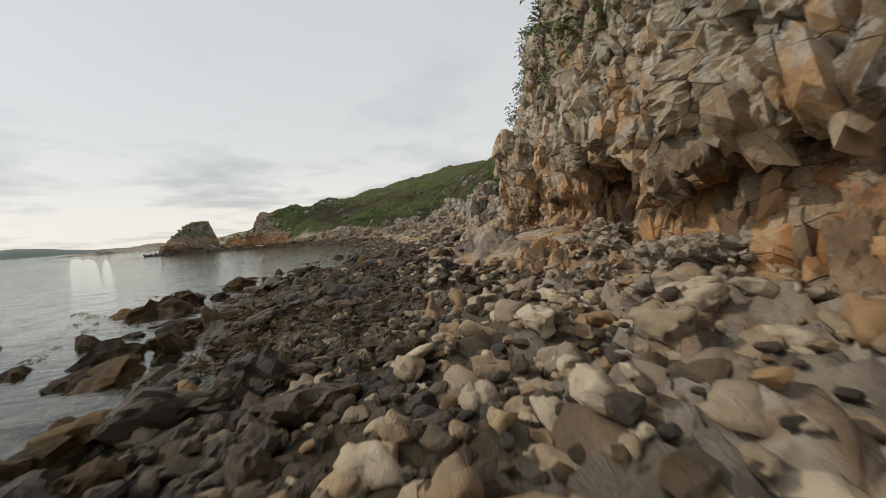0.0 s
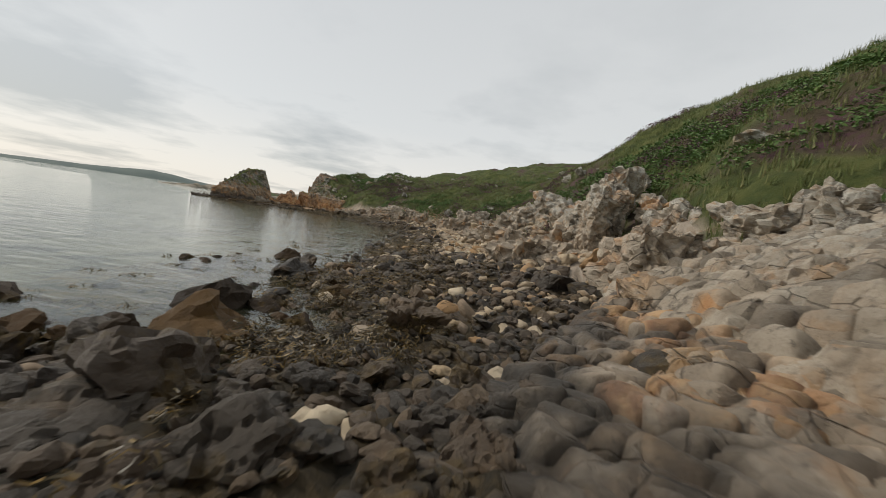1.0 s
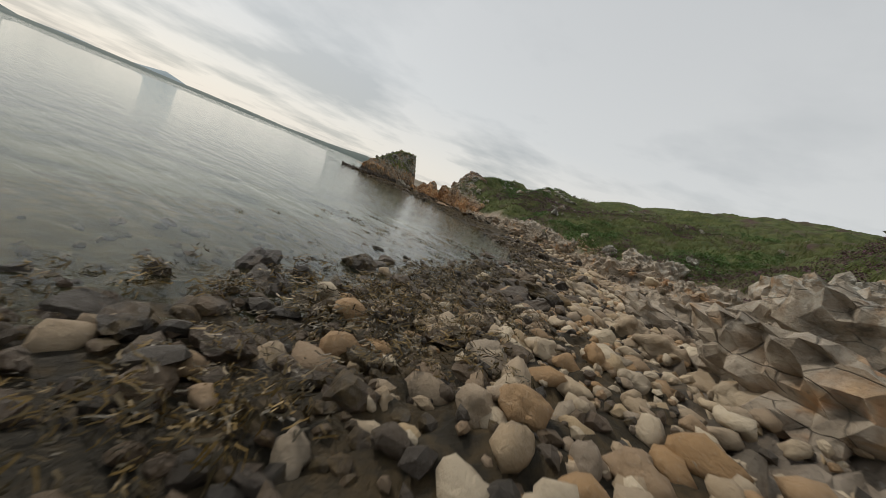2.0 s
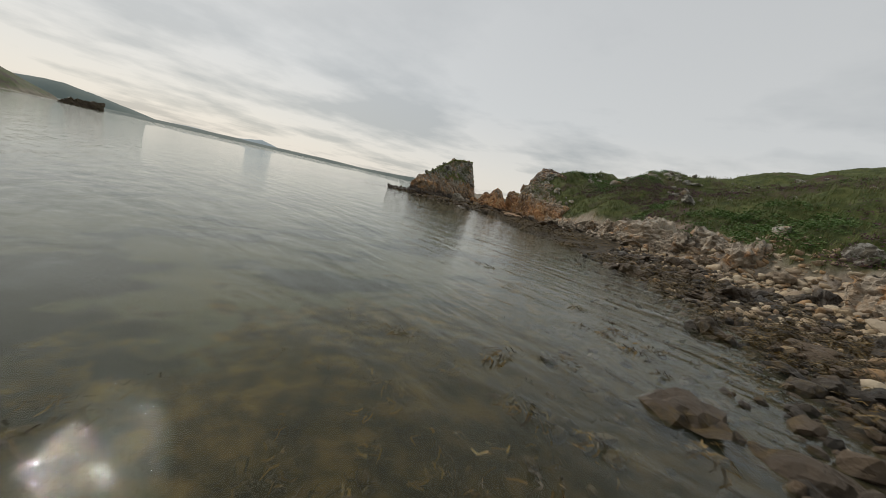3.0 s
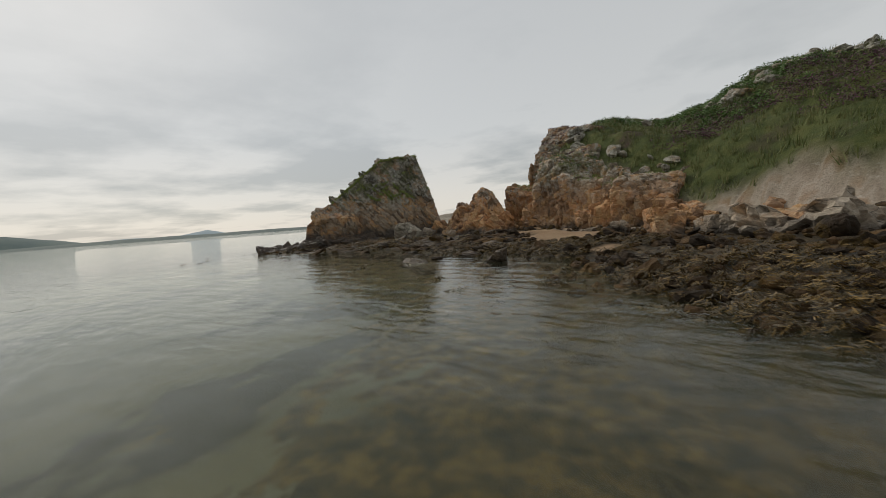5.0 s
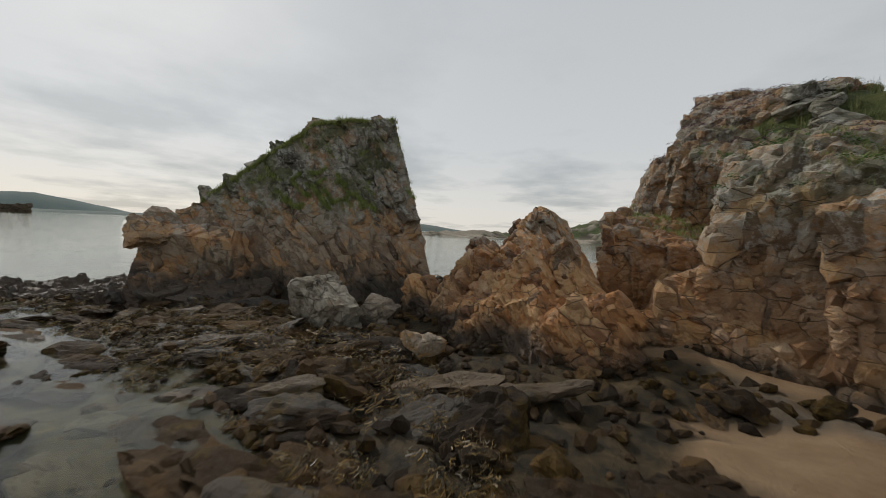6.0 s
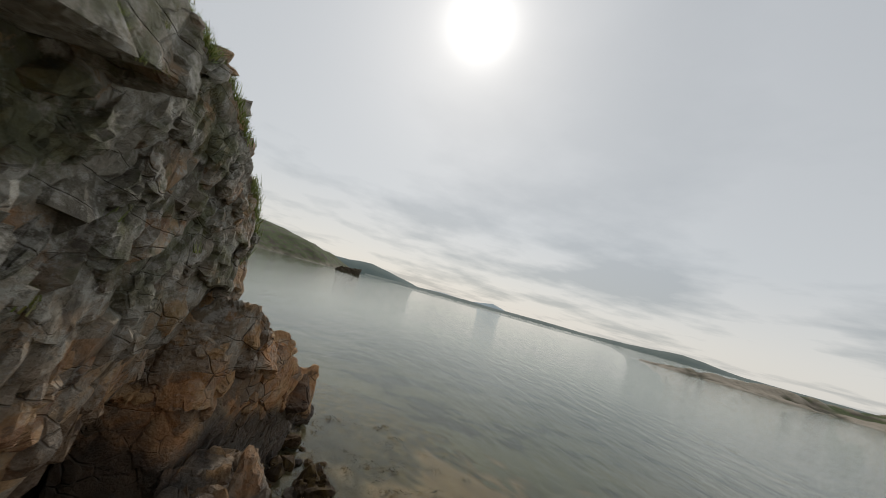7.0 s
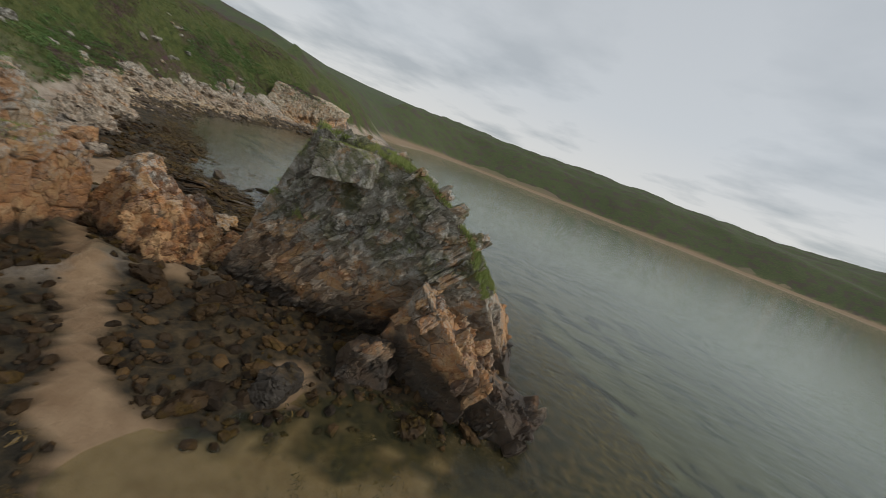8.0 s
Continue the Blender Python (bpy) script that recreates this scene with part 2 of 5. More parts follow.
    def band(self, v, a, b):
        n = self.nt.nodes.new("ShaderNodeMapRange")
        n.interpolation_type = "SMOOTHSTEP"
        self.link(v, n.inputs["Value"])
        n.inputs["From Min"].default_value, n.inputs["From Max"].default_value = a, b
        return n.outputs[0]

    def height(self):
        s = self.nt.nodes.new("ShaderNodeSeparateXYZ")
        self.link(self.pos, s.inputs[0])
        return s.outputs[2]

    def attr(self, name):
        a = self.nt.nodes.new("ShaderNodeAttribute")
        a.attribute_name = name
        return a.outputs["Fac"]

    def bump(self, h, strength=0.5, dist=0.05):
        b = self.nt.nodes.new("ShaderNodeBump")
        b.inputs["Strength"].default_value, b.inputs["Distance"].default_value = strength, dist
        self.link(h, b.inputs["Height"])
        self.link(b.outputs[0], self.p.inputs["Normal"])

    def done(self, color, rough=None):
        self.put(self.p.inputs["Base Color"], color)
        if rough is not None:
            self.put(self.p.inputs["Roughness"], rough)
        return self.m


def stone_colour(m, kind, blocks):
    """Colour of the coast's quartzite: cream to pinkish grey, block by block, with veins and dark grains."""
    tone = m.math("ADD", m.math("MULTIPLY", m.noise(0.55, 6, 0.6), 0.55), m.math("MULTIPLY", blocks, 0.45))
    grain = m.noise(11.0, 7, 0.75)
    vein = m.noise(1.6, 5, 0.6, stretch=(1, 1, 3, 0.6, -0.4, 0.5))
    if kind == "pale":
        base = m.ramp(tone, [(0.28, (0.13, 0.115, 0.10)), (0.42, (0.29, 0.235, 0.18)), (0.55, (0.42, 0.355, 0.285)), (0.65, (0.31, 0.21, 0.135)), (0.76, (0.22, 0.18, 0.145))])
    elif kind == "stack":
        base = m.ramp(tone, [(0.28, (0.10, 0.09, 0.07)), (0.42, (0.24, 0.22, 0.165)), (0.52, (0.42, 0.395, 0.325)), (0.62, (0.24, 0.195, 0.145)), (0.75, (0.35, 0.335, 0.275))])
    elif kind == "head":
        base = m.ramp(tone, [(0.28, (0.15, 0.115, 0.075)), (0.42, (0.36, 0.285, 0.195)), (0.53, (0.54, 0.475, 0.375)), (0.63, (0.33, 0.235, 0.14)), (0.75, (0.45, 0.41, 0.335))])
    elif kind == "ramp":
        base = m.ramp(tone, [(0.28, (0.19, 0.165, 0.13)), (0.42, (0.36, 0.31, 0.24)), (0.53, (0.52, 0.455, 0.365)), (0.63, (0.36, 0.27, 0.185)), (0.75, (0.43, 0.39, 0.32))])
    else:
        base = m.ramp(tone, [(0.28, (0.19, 0.135, 0.08)), (0.42, (0.42, 0.32, 0.20)), (0.53, (0.60, 0.52, 0.38)), (0.63, (0.40, 0.275, 0.15)), (0.75, (0.52, 0.45, 0.34))])
    base = m.mix(m.math("MULTIPLY", m.band(vein, 0.60, 0.70), 0.6), base, (0.52, 0.47, 0.40))
    return m.mix(m.math("MULTIPLY", m.band(grain, 0.48, 0.68), 0.5), base, m.mix(0.65, base, (0.03, 0.025, 0.02)))


def rock_mat(name, kind, rust=0.5, tide=0.9, moss=0.0, single=False, orange=0.0, darken=0.0, streaks=0.0, low=0.45, crack=0.6):
    m = Mat(name, 0.85)
    blocks = m.rand if single else m.attr("tone")
    base = stone_colour(m, kind, blocks)
    e1, r1 = m.joints(1.1, (0.5, 0.9, 0.3), 2.3)
    e2, r2 = m.joints(4.6, (0.4, 0.7, 0.5), 1.5)
    base = m.mix(m.math("MULTIPLY", m.math("ADD", m.math("MULTIPLY", r1, 0.5), m.math("MULTIPLY", r2, 0.5)), 0.45), base, m.mix(0.6, base, (0.06, 0.05, 0.035)))
    rustn = m.math("ADD", m.math("MULTIPLY", m.noise(0.45, 6, 0.65, warp=0.6), 0.7), m.math("ADD", m.math("MULTIPLY", blocks, 0.2), m.math("MULTIPLY", r1, 0.1)))
    rustn = m.band(rustn, 0.60 - 0.20 * rust, 0.72 - 0.20 * rust)
    z = m.height()
    lowrust = m.math("MULTIPLY", m.math("SUBTRACT", 1.0, m.band(z, 2.2, 4.8)), low * rust)
    rustmix = m.math("ADD", m.math("MULTIPLY", rustn, 0.75), lowrust, True)
    base = m.mix(m.math("MULTIPLY", rustmix, 0.8), base, m.ramp(m.math("ADD", m.math("MULTIPLY", m.noise(2.5, 5, 0.65), 0.6), m.math("MULTIPLY", blocks, 0.4)), [(0.3, (0.25, 0.095, 0.03)), (0.48, (0.52, 0.225, 0.065)), (0.62, (0.60, 0.36, 0.16)), (0.75, (0.36, 0.15, 0.055))]))
    streak = m.math("MULTIPLY", m.band(m.noise(0.8, 5, 0.65, stretch=(1.2, 1.2, 0.35)), 0.59 - streaks, 0.66 - streaks), 0.7 + 3 * streaks)
    base = m.mix(streak, base, (0.05, 0.042, 0.033))
    # grey-white crust lichen on the upper faces
    lich = m.math("MULTIPLY", m.band(m.noise(2.6, 9, 0.78), 0.48, 0.58), m.band(z, 1.4, 4.5))
    base = m.mix(m.math("MULTIPLY", lich, 0.8), base, (0.50, 0.485, 0.43))
    # black specks of lichen
    base = m.mix(m.math("MULTIPLY", m.band(m.noise(6, 6, 0.7), 0.60, 0.67), 0.5), base, (0.06, 0.052, 0.042))
    if orange:
        ol = m.math("MULTIPLY", m.band(m.noise(0.8, 4, 0.6), 0.46, 0.58), m.band(m.noise(7, 10, 0.85), 0.44, 0.54))
        base = m.mix(m.math("MULTIPLY", ol, orange), base, m.ramp(m.noise(3, 4), [(0.35, (0.36, 0.19, 0.05)), (0.65, (0.60, 0.30, 0.06))]))
    if moss:
        mo = m.math("MULTIPLY", m.band(m.noise(0.9, 7, 0.7), 0.46, 0.58), m.math("MULTIPLY", m.band(z, 2.8, 5.0), moss))
        base = m.mix(mo, base, m.ramp(m.noise(6, 4), [(0.3, (0.045, 0.06, 0.018)), (0.7, (0.15, 0.15, 0.055))]))
    # dark broken lines along the joints
    gap = m.math("MULTIPLY", m.math("SUBTRACT", 1.0, m.band(e1, 0.004, 0.028)), m.band(m.noise(1.1, 4, 0.6), 0.44, 0.58))
    base = m.mix(m.math("MULTIPLY", gap, crack), base, (0.04, 0.033, 0.023))
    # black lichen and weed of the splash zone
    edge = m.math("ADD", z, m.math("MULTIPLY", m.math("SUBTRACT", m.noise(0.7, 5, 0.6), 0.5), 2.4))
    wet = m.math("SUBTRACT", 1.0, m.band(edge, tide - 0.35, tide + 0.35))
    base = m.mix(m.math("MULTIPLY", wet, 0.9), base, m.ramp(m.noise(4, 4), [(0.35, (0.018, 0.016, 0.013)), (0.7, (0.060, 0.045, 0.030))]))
    if darken:      # mixes the whole face evenly towards a dark tone
        base = m.mix(darken, base, (0.035, 0.03, 0.025))
    h = m.math("ADD", m.noise(16, 8, 0.75), m.math("MULTIPLY", m.noise(5, 6, 0.65), 1.4))
    h = m.math("ADD", h, m.math("ADD", m.math("MULTIPLY", r1, 2.0 * crack), m.math("MULTIPLY", r2, 1.6 * crack)))
    h = m.math("SUBTRACT", h, gap)
    m.bump(h, 0.9, 0.06)
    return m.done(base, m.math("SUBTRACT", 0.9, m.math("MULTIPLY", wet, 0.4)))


def beach_mat(name, stops, rough=0.75, weed=0.0, wetness=0.0, gloss=0.38):
    m = Mat(name, rough)
    pick = m.math("FRACT", m.math("ADD", m.rand, m.island))
    base = m.ramp(pick, stops)
    m.p.inputs["Specular IOR Level"].default_value = gloss if wetness else 0.3
    v = m.noise(3.0, 5, 0.65)
    base = m.mix(m.math("MULTIPLY", m.band(v, 0.35, 0.7), 0.55 if wetness else 0.3), base, m.mix(0.5, base, (0.09, 0.075, 0.06)))
    base = m.mix(m.math("MULTIPLY", m.band(m.noise(1.3, 5, 0.6), 0.58, 0.68), 0.14 if wetness else 0.35), base, (0.36, 0.22, 0.10))
    fine = m.noise(22, 6, 0.75)
    base = m.mix(m.math("MULTIPLY", m.band(fine, 0.5, 0.8), 0.3), base, (0.45, 0.42, 0.37) if not wetness else (0.13, 0.095, 0.06))
    if weed:
        wd = m.math("MULTIPLY", m.band(m.noise(1.1, 5, 0.65), 0.52, 0.6), weed)
        base = m.mix(wd, base, m.ramp(m.noise(8, 4), [(0.3, (0.016, 0.011, 0.005)), (0.7, (0.11, 0.068, 0.014))]))
    m.bump(m.math("ADD", fine, m.math("MULTIPLY", m.noise(6, 6, 0.65), 2.0)), 0.8, 0.04)
    return m.done(base, m.math("SUBTRACT", rough, m.math("MULTIPLY", m.band(m.noise(2.2, 3), 0.4, 0.65), 0.35 * wetness)))


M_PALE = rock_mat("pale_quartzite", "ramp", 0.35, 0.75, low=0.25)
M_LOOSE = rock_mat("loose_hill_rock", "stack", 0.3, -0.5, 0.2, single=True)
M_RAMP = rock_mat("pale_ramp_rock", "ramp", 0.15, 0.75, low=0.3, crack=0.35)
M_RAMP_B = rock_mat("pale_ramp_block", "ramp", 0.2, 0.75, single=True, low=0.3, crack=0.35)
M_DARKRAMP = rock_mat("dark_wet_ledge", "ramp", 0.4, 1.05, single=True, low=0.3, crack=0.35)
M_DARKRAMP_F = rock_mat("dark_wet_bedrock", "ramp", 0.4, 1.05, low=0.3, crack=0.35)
# west crags: rustier than the other headland rock and mixed darker
M_WEST_B = rock_mat("rusty_headland_block", "head", 1.05, 0.9, 0.1, single=True, low=0.8, darken=0.3)
M_WEST = rock_mat("rusty_headland_rock", "head", 1.05, 0.9, 0.1, low=0.8, darken=0.3)
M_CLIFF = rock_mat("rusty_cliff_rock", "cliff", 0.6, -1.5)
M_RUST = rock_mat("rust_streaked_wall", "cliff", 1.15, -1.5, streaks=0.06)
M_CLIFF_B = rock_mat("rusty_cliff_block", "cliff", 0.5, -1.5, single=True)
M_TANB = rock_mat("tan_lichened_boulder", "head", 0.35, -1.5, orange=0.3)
M_TIDE_B = rock_mat("tide_stained_block", "stack", 0.8, 1.4, single=True, darken=0.12)
M_STACK_B = rock_mat("lichen_stack_block", "stack", 0.5, 1.25, 0.8, single=True, darken=0.14, low=0.6, crack=0.35)
M_HEAD_B = rock_mat("headland_block", "head", 0.6, 0.6, 0.5, single=True, low=0.95, darken=0.08)
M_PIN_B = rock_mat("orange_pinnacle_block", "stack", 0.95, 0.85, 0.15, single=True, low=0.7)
M_STACK = rock_mat("lichen_stack_rock", "stack", 0.58, 1.25, 0.8, darken=0.14, low=0.6, crack=0.35)
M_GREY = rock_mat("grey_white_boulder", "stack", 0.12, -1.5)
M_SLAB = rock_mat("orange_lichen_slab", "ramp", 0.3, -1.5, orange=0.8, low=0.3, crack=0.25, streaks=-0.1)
M_TIDE = rock_mat("tide_stained_stack_rock", "stack", 0.8, 1.5, darken=0.12)
M_HEAD = rock_mat("headland_rock", "head", 0.6, 0.6, 0.5, low=0.95, darken=0.08)
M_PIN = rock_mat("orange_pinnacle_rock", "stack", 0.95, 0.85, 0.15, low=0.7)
M_DARK = beach_mat("dark_shore_stone", [(0.0, (0.026, 0.022, 0.017)), (0.3, (0.055, 0.042, 0.029)), (0.5, (0.10, 0.067, 0.04)), (0.68, (0.036, 0.031, 0.026)), (0.84, (0.10, 0.068, 0.04)), (1.0, (0.14, 0.098, 0.06))], 0.62, 0.7, 0.5)
M_LIGHT = beach_mat("pale_shore_stone", [(0.0, (0.45, 0.33, 0.19)), (0.2, (0.34, 0.26, 0.175)), (0.4, (0.60, 0.50, 0.36)), (0.55, (0.26, 0.205, 0.15)), (0.7, (0.36, 0.22, 0.105)), (0.85, (0.30, 0.23, 0.16)), (1.0, (0.54, 0.42, 0.28))], 0.8)


def ground_mat():
    m = Mat("coast_ground", 0.85)
    m.p.inputs["Specular IOR Level"].default_value = 0.25
    veg, sand, bed = m.attr("veg"), m.attr("sand"), m.attr("bed")
    z = m.height()
    dark = m.ramp(m.noise(2.2, 6, 0.65), [(0.3, (0.014, 0.012, 0.008)), (0.45, (0.034, 0.027, 0.016)), (0.58, (0.072, 0.050, 0.024)), (0.7, (0.12, 0.085, 0.046))])
    pale = stone_colour(m, "pale", m.attr("tone"))
    rock = m.mix(bed, dark, pale)
    sandc = m.ramp(m.noise(1.2, 6, 0.6), [(0.3, (0.23, 0.145, 0.08)), (0.7, (0.36, 0.25, 0.15))])
    c = m.mix(sand, rock, sandc)
    # under water: silt, olive weed beds
    silt = m.ramp(m.noise(0.35, 4, 0.55), [(0.40, (0.022, 0.022, 0.016)), (0.46, (0.10, 0.098, 0.062)), (0.64, (0.17, 0.16, 0.105))])
    beds = m.ramp(m.noise(2.6, 6, 0.65), [(0.35, (0.025, 0.021, 0.010)), (0.5, (0.07, 0.052, 0.018)), (0.66, (0.17, 0.115, 0.032))])
    silt = m.mix(m.band(m.math("ADD", m.attr("weed"), m.math("MULTIPLY", m.math("SUBTRACT", m.noise(0.7, 6, 0.65), 0.5), 2.4)), 0.28, 0.50), silt, beds)
    c = m.mix(m.math("MULTIPLY", m.math("SUBTRACT", 1.0, m.band(z, -0.45, -0.05)), m.math("SUBTRACT", 1.0, m.math("MULTIPLY", sand, 0.85))), c, silt)
    hue = m.noise(0.10, 5, 0.6)
    grass = m.ramp(m.noise(0.9, 7, 0.65), [(0.28, (0.028, 0.034, 0.011)), (0.45, (0.052, 0.068, 0.018)), (0.6, (0.088, 0.098, 0.028)), (0.78, (0.125, 0.11, 0.045))])
    heath = m.ramp(m.noise(1.4, 6, 0.65), [(0.3, (0.035, 0.028, 0.018)), (0.5, (0.075, 0.055, 0.035)), (0.64, (0.085, 0.038, 0.055)), (0.8, (0.09, 0.085, 0.04))])
    green = m.mix(m.band(hue, 0.49, 0.60), grass, heath)
    c = m.mix(veg, c, green)
    # haze put into the colour: far ground is tinted grey-green
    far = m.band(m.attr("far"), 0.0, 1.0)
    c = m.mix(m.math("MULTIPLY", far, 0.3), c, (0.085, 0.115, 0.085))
    m.bump(m.math("ADD", m.noise(5, 7, 0.7), m.math("MULTIPLY", m.noise(18, 5, 0.75), 0.6)), 0.9, 0.09)
    return m.done(c, m.math("SUBTRACT", 0.9, m.math("MULTIPLY", m.math("SUBTRACT", 1.0, m.band(z, 0.1, 0.9)), 0.3)))


def water_mat():
    m = Mat("sea_water", 0.05)
    nt = m.nt
    nt.nodes.remove(m.p)
    out = nt.nodes["Material Output"]
    fr, gl, tr, df = (nt.nodes.new("ShaderNode" + n) for n in ("LayerWeight", "BsdfGlossy", "BsdfTransparent", "BsdfDiffuse"))
    body, top = nt.nodes.new("ShaderNodeMixShader"), nt.nodes.new("ShaderNodeMixShader")
    fr.inputs["Blend"].default_value = 0.5
    gl.inputs["Roughness"].default_value = 0.008
    gl.inputs["Color"].default_value = (0.93, 0.95, 0.96, 1)
    tr.inputs["Color"].default_value = (0.87, 0.88, 0.75, 1)
    df.inputs["Color"].default_value = (0.155, 0.185, 0.12, 1)
    cl = m.attr("deep")
    m.link(m.math("ADD", 0.05, m.math("MULTIPLY", cl, 0.90), True), body.inputs[0])
    m.link(tr.outputs[0], body.inputs[1])
    m.link(df.outputs[0], body.inputs[2])
    m.link(m.math("ADD", 0.02, m.math("MULTIPLY", m.math("POWER", fr.outputs["Facing"], 5.0), 0.93)), top.inputs[0])
    m.link(body.outputs[0], top.inputs[1])
    m.link(gl.outputs[0], top.inputs[2])
    m.link(top.outputs[0], out.inputs[0])
    rip = m.noise(1.0, 3, 0.5, stretch=(1.0, 2.6, 1, 0, 0, 0.62), warp=0.4)
    swell = m.noise(0.35, 3, 0.5, stretch=(1.0, 2.8, 1, 0, 0, 0.70), warp=0.3)
    b = nt.nodes.new("ShaderNodeBump")
    b.inputs["Strength"].default_value, b.inputs["Distance"].default_value = 0.30, 0.05
    tiny = m.noise(12.0, 2, 0.5, stretch=(1.0, 1.8, 1, 0, 0, 0.5))
    m.link(m.math("ADD", m.math("ADD", m.math("MULTIPLY", rip, 2.0), m.math("MULTIPLY", tiny, 0.3)), m.math("MULTIPLY", swell, 4.0)), b.inputs["Height"])
    for n in (fr, gl):
        m.link(b.outputs[0], n.inputs["Normal"])
    return m.m


def leaf_mat(name, stops, rough=0.7):
    m = Mat(name, rough)
    pick = m.math("ADD", m.math("MULTIPLY", m.island, 0.55), m.math("MULTIPLY", m.noise(0.35, 4), 0.55), True)
    return m.done(m.ramp(pick, stops))


M_GROUND, M_SEA = ground_mat(), water_mat()
M_GRASS = leaf_mat("long_grass", [(0.1, (0.05, 0.075, 0.015)), (0.4, (0.105, 0.135, 0.032)), (0.65, (0.13, 0.138, 0.04)), (0.95, (0.20, 0.175, 0.07))])
M_TUSSOCK = leaf_mat("green_tussock", [(0.1, (0.09, 0.13, 0.028)), (0.45, (0.19, 0.25, 0.055)), (0.75, (0.28, 0.30, 0.09)), (0.95, (0.38, 0.33, 0.14))])
M_BRACKEN = leaf_mat("bracken_leaves", [(0.1, (0.03, 0.065, 0.015)), (0.5, (0.068, 0.135, 0.026)), (0.9, (0.12, 0.19, 0.046))])
M_HEATHER = leaf_mat("heather", [(0.1, (0.04, 0.035, 0.02)), (0.45, (0.085, 0.055, 0.045)), (0.7, (0.15, 0.05, 0.10)), (0.95, (0.10, 0.10, 0.045))])
M_WEED = leaf_mat("bladder_wrack", [(0.1, (0.020, 0.015, 0.006)), (0.5, (0.055, 0.038, 0.011)), (0.9, (0.22, 0.13, 0.022))], 0.5)

# ---- the coast's plan ----
SHORE = [(-2400, -150), (-1000, 40), (-760, 25), (-707, 6), (-690, -70), (-640, -150), (-560, -230), (-420, -320), (-290, -365), (-120, -400), (20, -400), (60, -320), (45, -200),
         (20, -110), (2, -60), (-3, -20), (-4.6, 1), (-3.3, 6), (-6, 11), (-6, 17), (-4.4, 20.6), (-1.7, 22.8), (-1.9, 23.7), (-3.9, 25.5), (-4.2, 32), (-5.6, 40), (-5.7, 45), (-7.2, 51), (-7.6, 58),
         (-12.5, 66.5), (-22, 74), (-28.5, 79), (-33.2, 83.6), (-35.2, 86.8), (-38, 88.2), (-41.5, 88.3), (-47, 91.3), (-54, 91), (-61, 88.8), (-64, 94), (-66, 99.5),
         (-65, 102), (-59.5, 102.6), (-58, 105), (-56.2, 108), (-57, 114), (-56, 122), (-57, 136), (-58.5, 153), (-45, 220), (-40, 300), (-62, 330), (-115, 345)]
SHORE += [(-185, 325), (-224, 254), (-232, 262), (-215, 360), (-60, 480), (300, 900), (3800, 2600), (3800, -3800), (-3800, -3800), (-3800, -600)]
SH = np.array(SHORE, float)


def shore_distance(x, y):
    """Metres inland of the waterline; negative at sea."""
    p = np.stack([x, y], -1)
    best = np.full(len(p), 1e18)
    inside = np.zeros(len(p), bool)
    for a, b in zip(SH, np.roll(SH, -1, 0)):
        ab = b - a
        t = np.clip(((p - a) @ ab) / (ab @ ab), 0, 1)
        o = p - a - t[:, None] * ab
        best = np.minimum(best, (o * o).sum(-1))
        cross = ((a[1] > p[:, 1]) != (b[1] > p[:, 1]))
        with np.errstate(divide="ignore", invalid="ignore"):
            inside ^= cross & (p[:, 0] < ab[0] * (p[:, 1] - a[1]) / ab[1] + a[0])
    d = np.sqrt(best)
    return np.where(inside, d, -d)


def lump(x, y, cx, cy, r):
    return np.exp(-((x - cx) ** 2 + (y - cy) ** 2) / (r * r))


CHANNEL = [(-39.3, 98.7, 0.7), (-40.8, 99.8, 0.6), (-43.5, 100.2, 0.4), (-46.3, 102.1, 0.3), (-48.5, 103.2, 0.5), (-50.0, 104.2, 0.6), (-51.3, 105.0, 0.6), (-52.3, 105.9, 0.45),
           (-53.2, 106.4, 0.45), (-54.0, 107.0, 0.7), (-55.4, 107.4, 0.9), (-57.6, 108.2, 1.4)]


def channel(x, y):
    """The sand channel between the rocks: 1 on its middle line, falling off across its width."""
    best = np.full(np.shape(x), 99.0)
    for (ax, ay, aw), (bx, by, bw) in zip(CHANNEL, CHANNEL[1:]):
        t = np.clip(((x - ax) * (bx - ax) + (y - ay) * (by - ay)) / ((bx - ax) ** 2 + (by - ay) ** 2), 0, 1)
        best = np.minimum(best, np.hypot(x - ax - t * (bx - ax), y - ay - t * (by - ay)) / (aw + t * (bw - aw)))
    return np.exp(-0.7 * best ** 2)


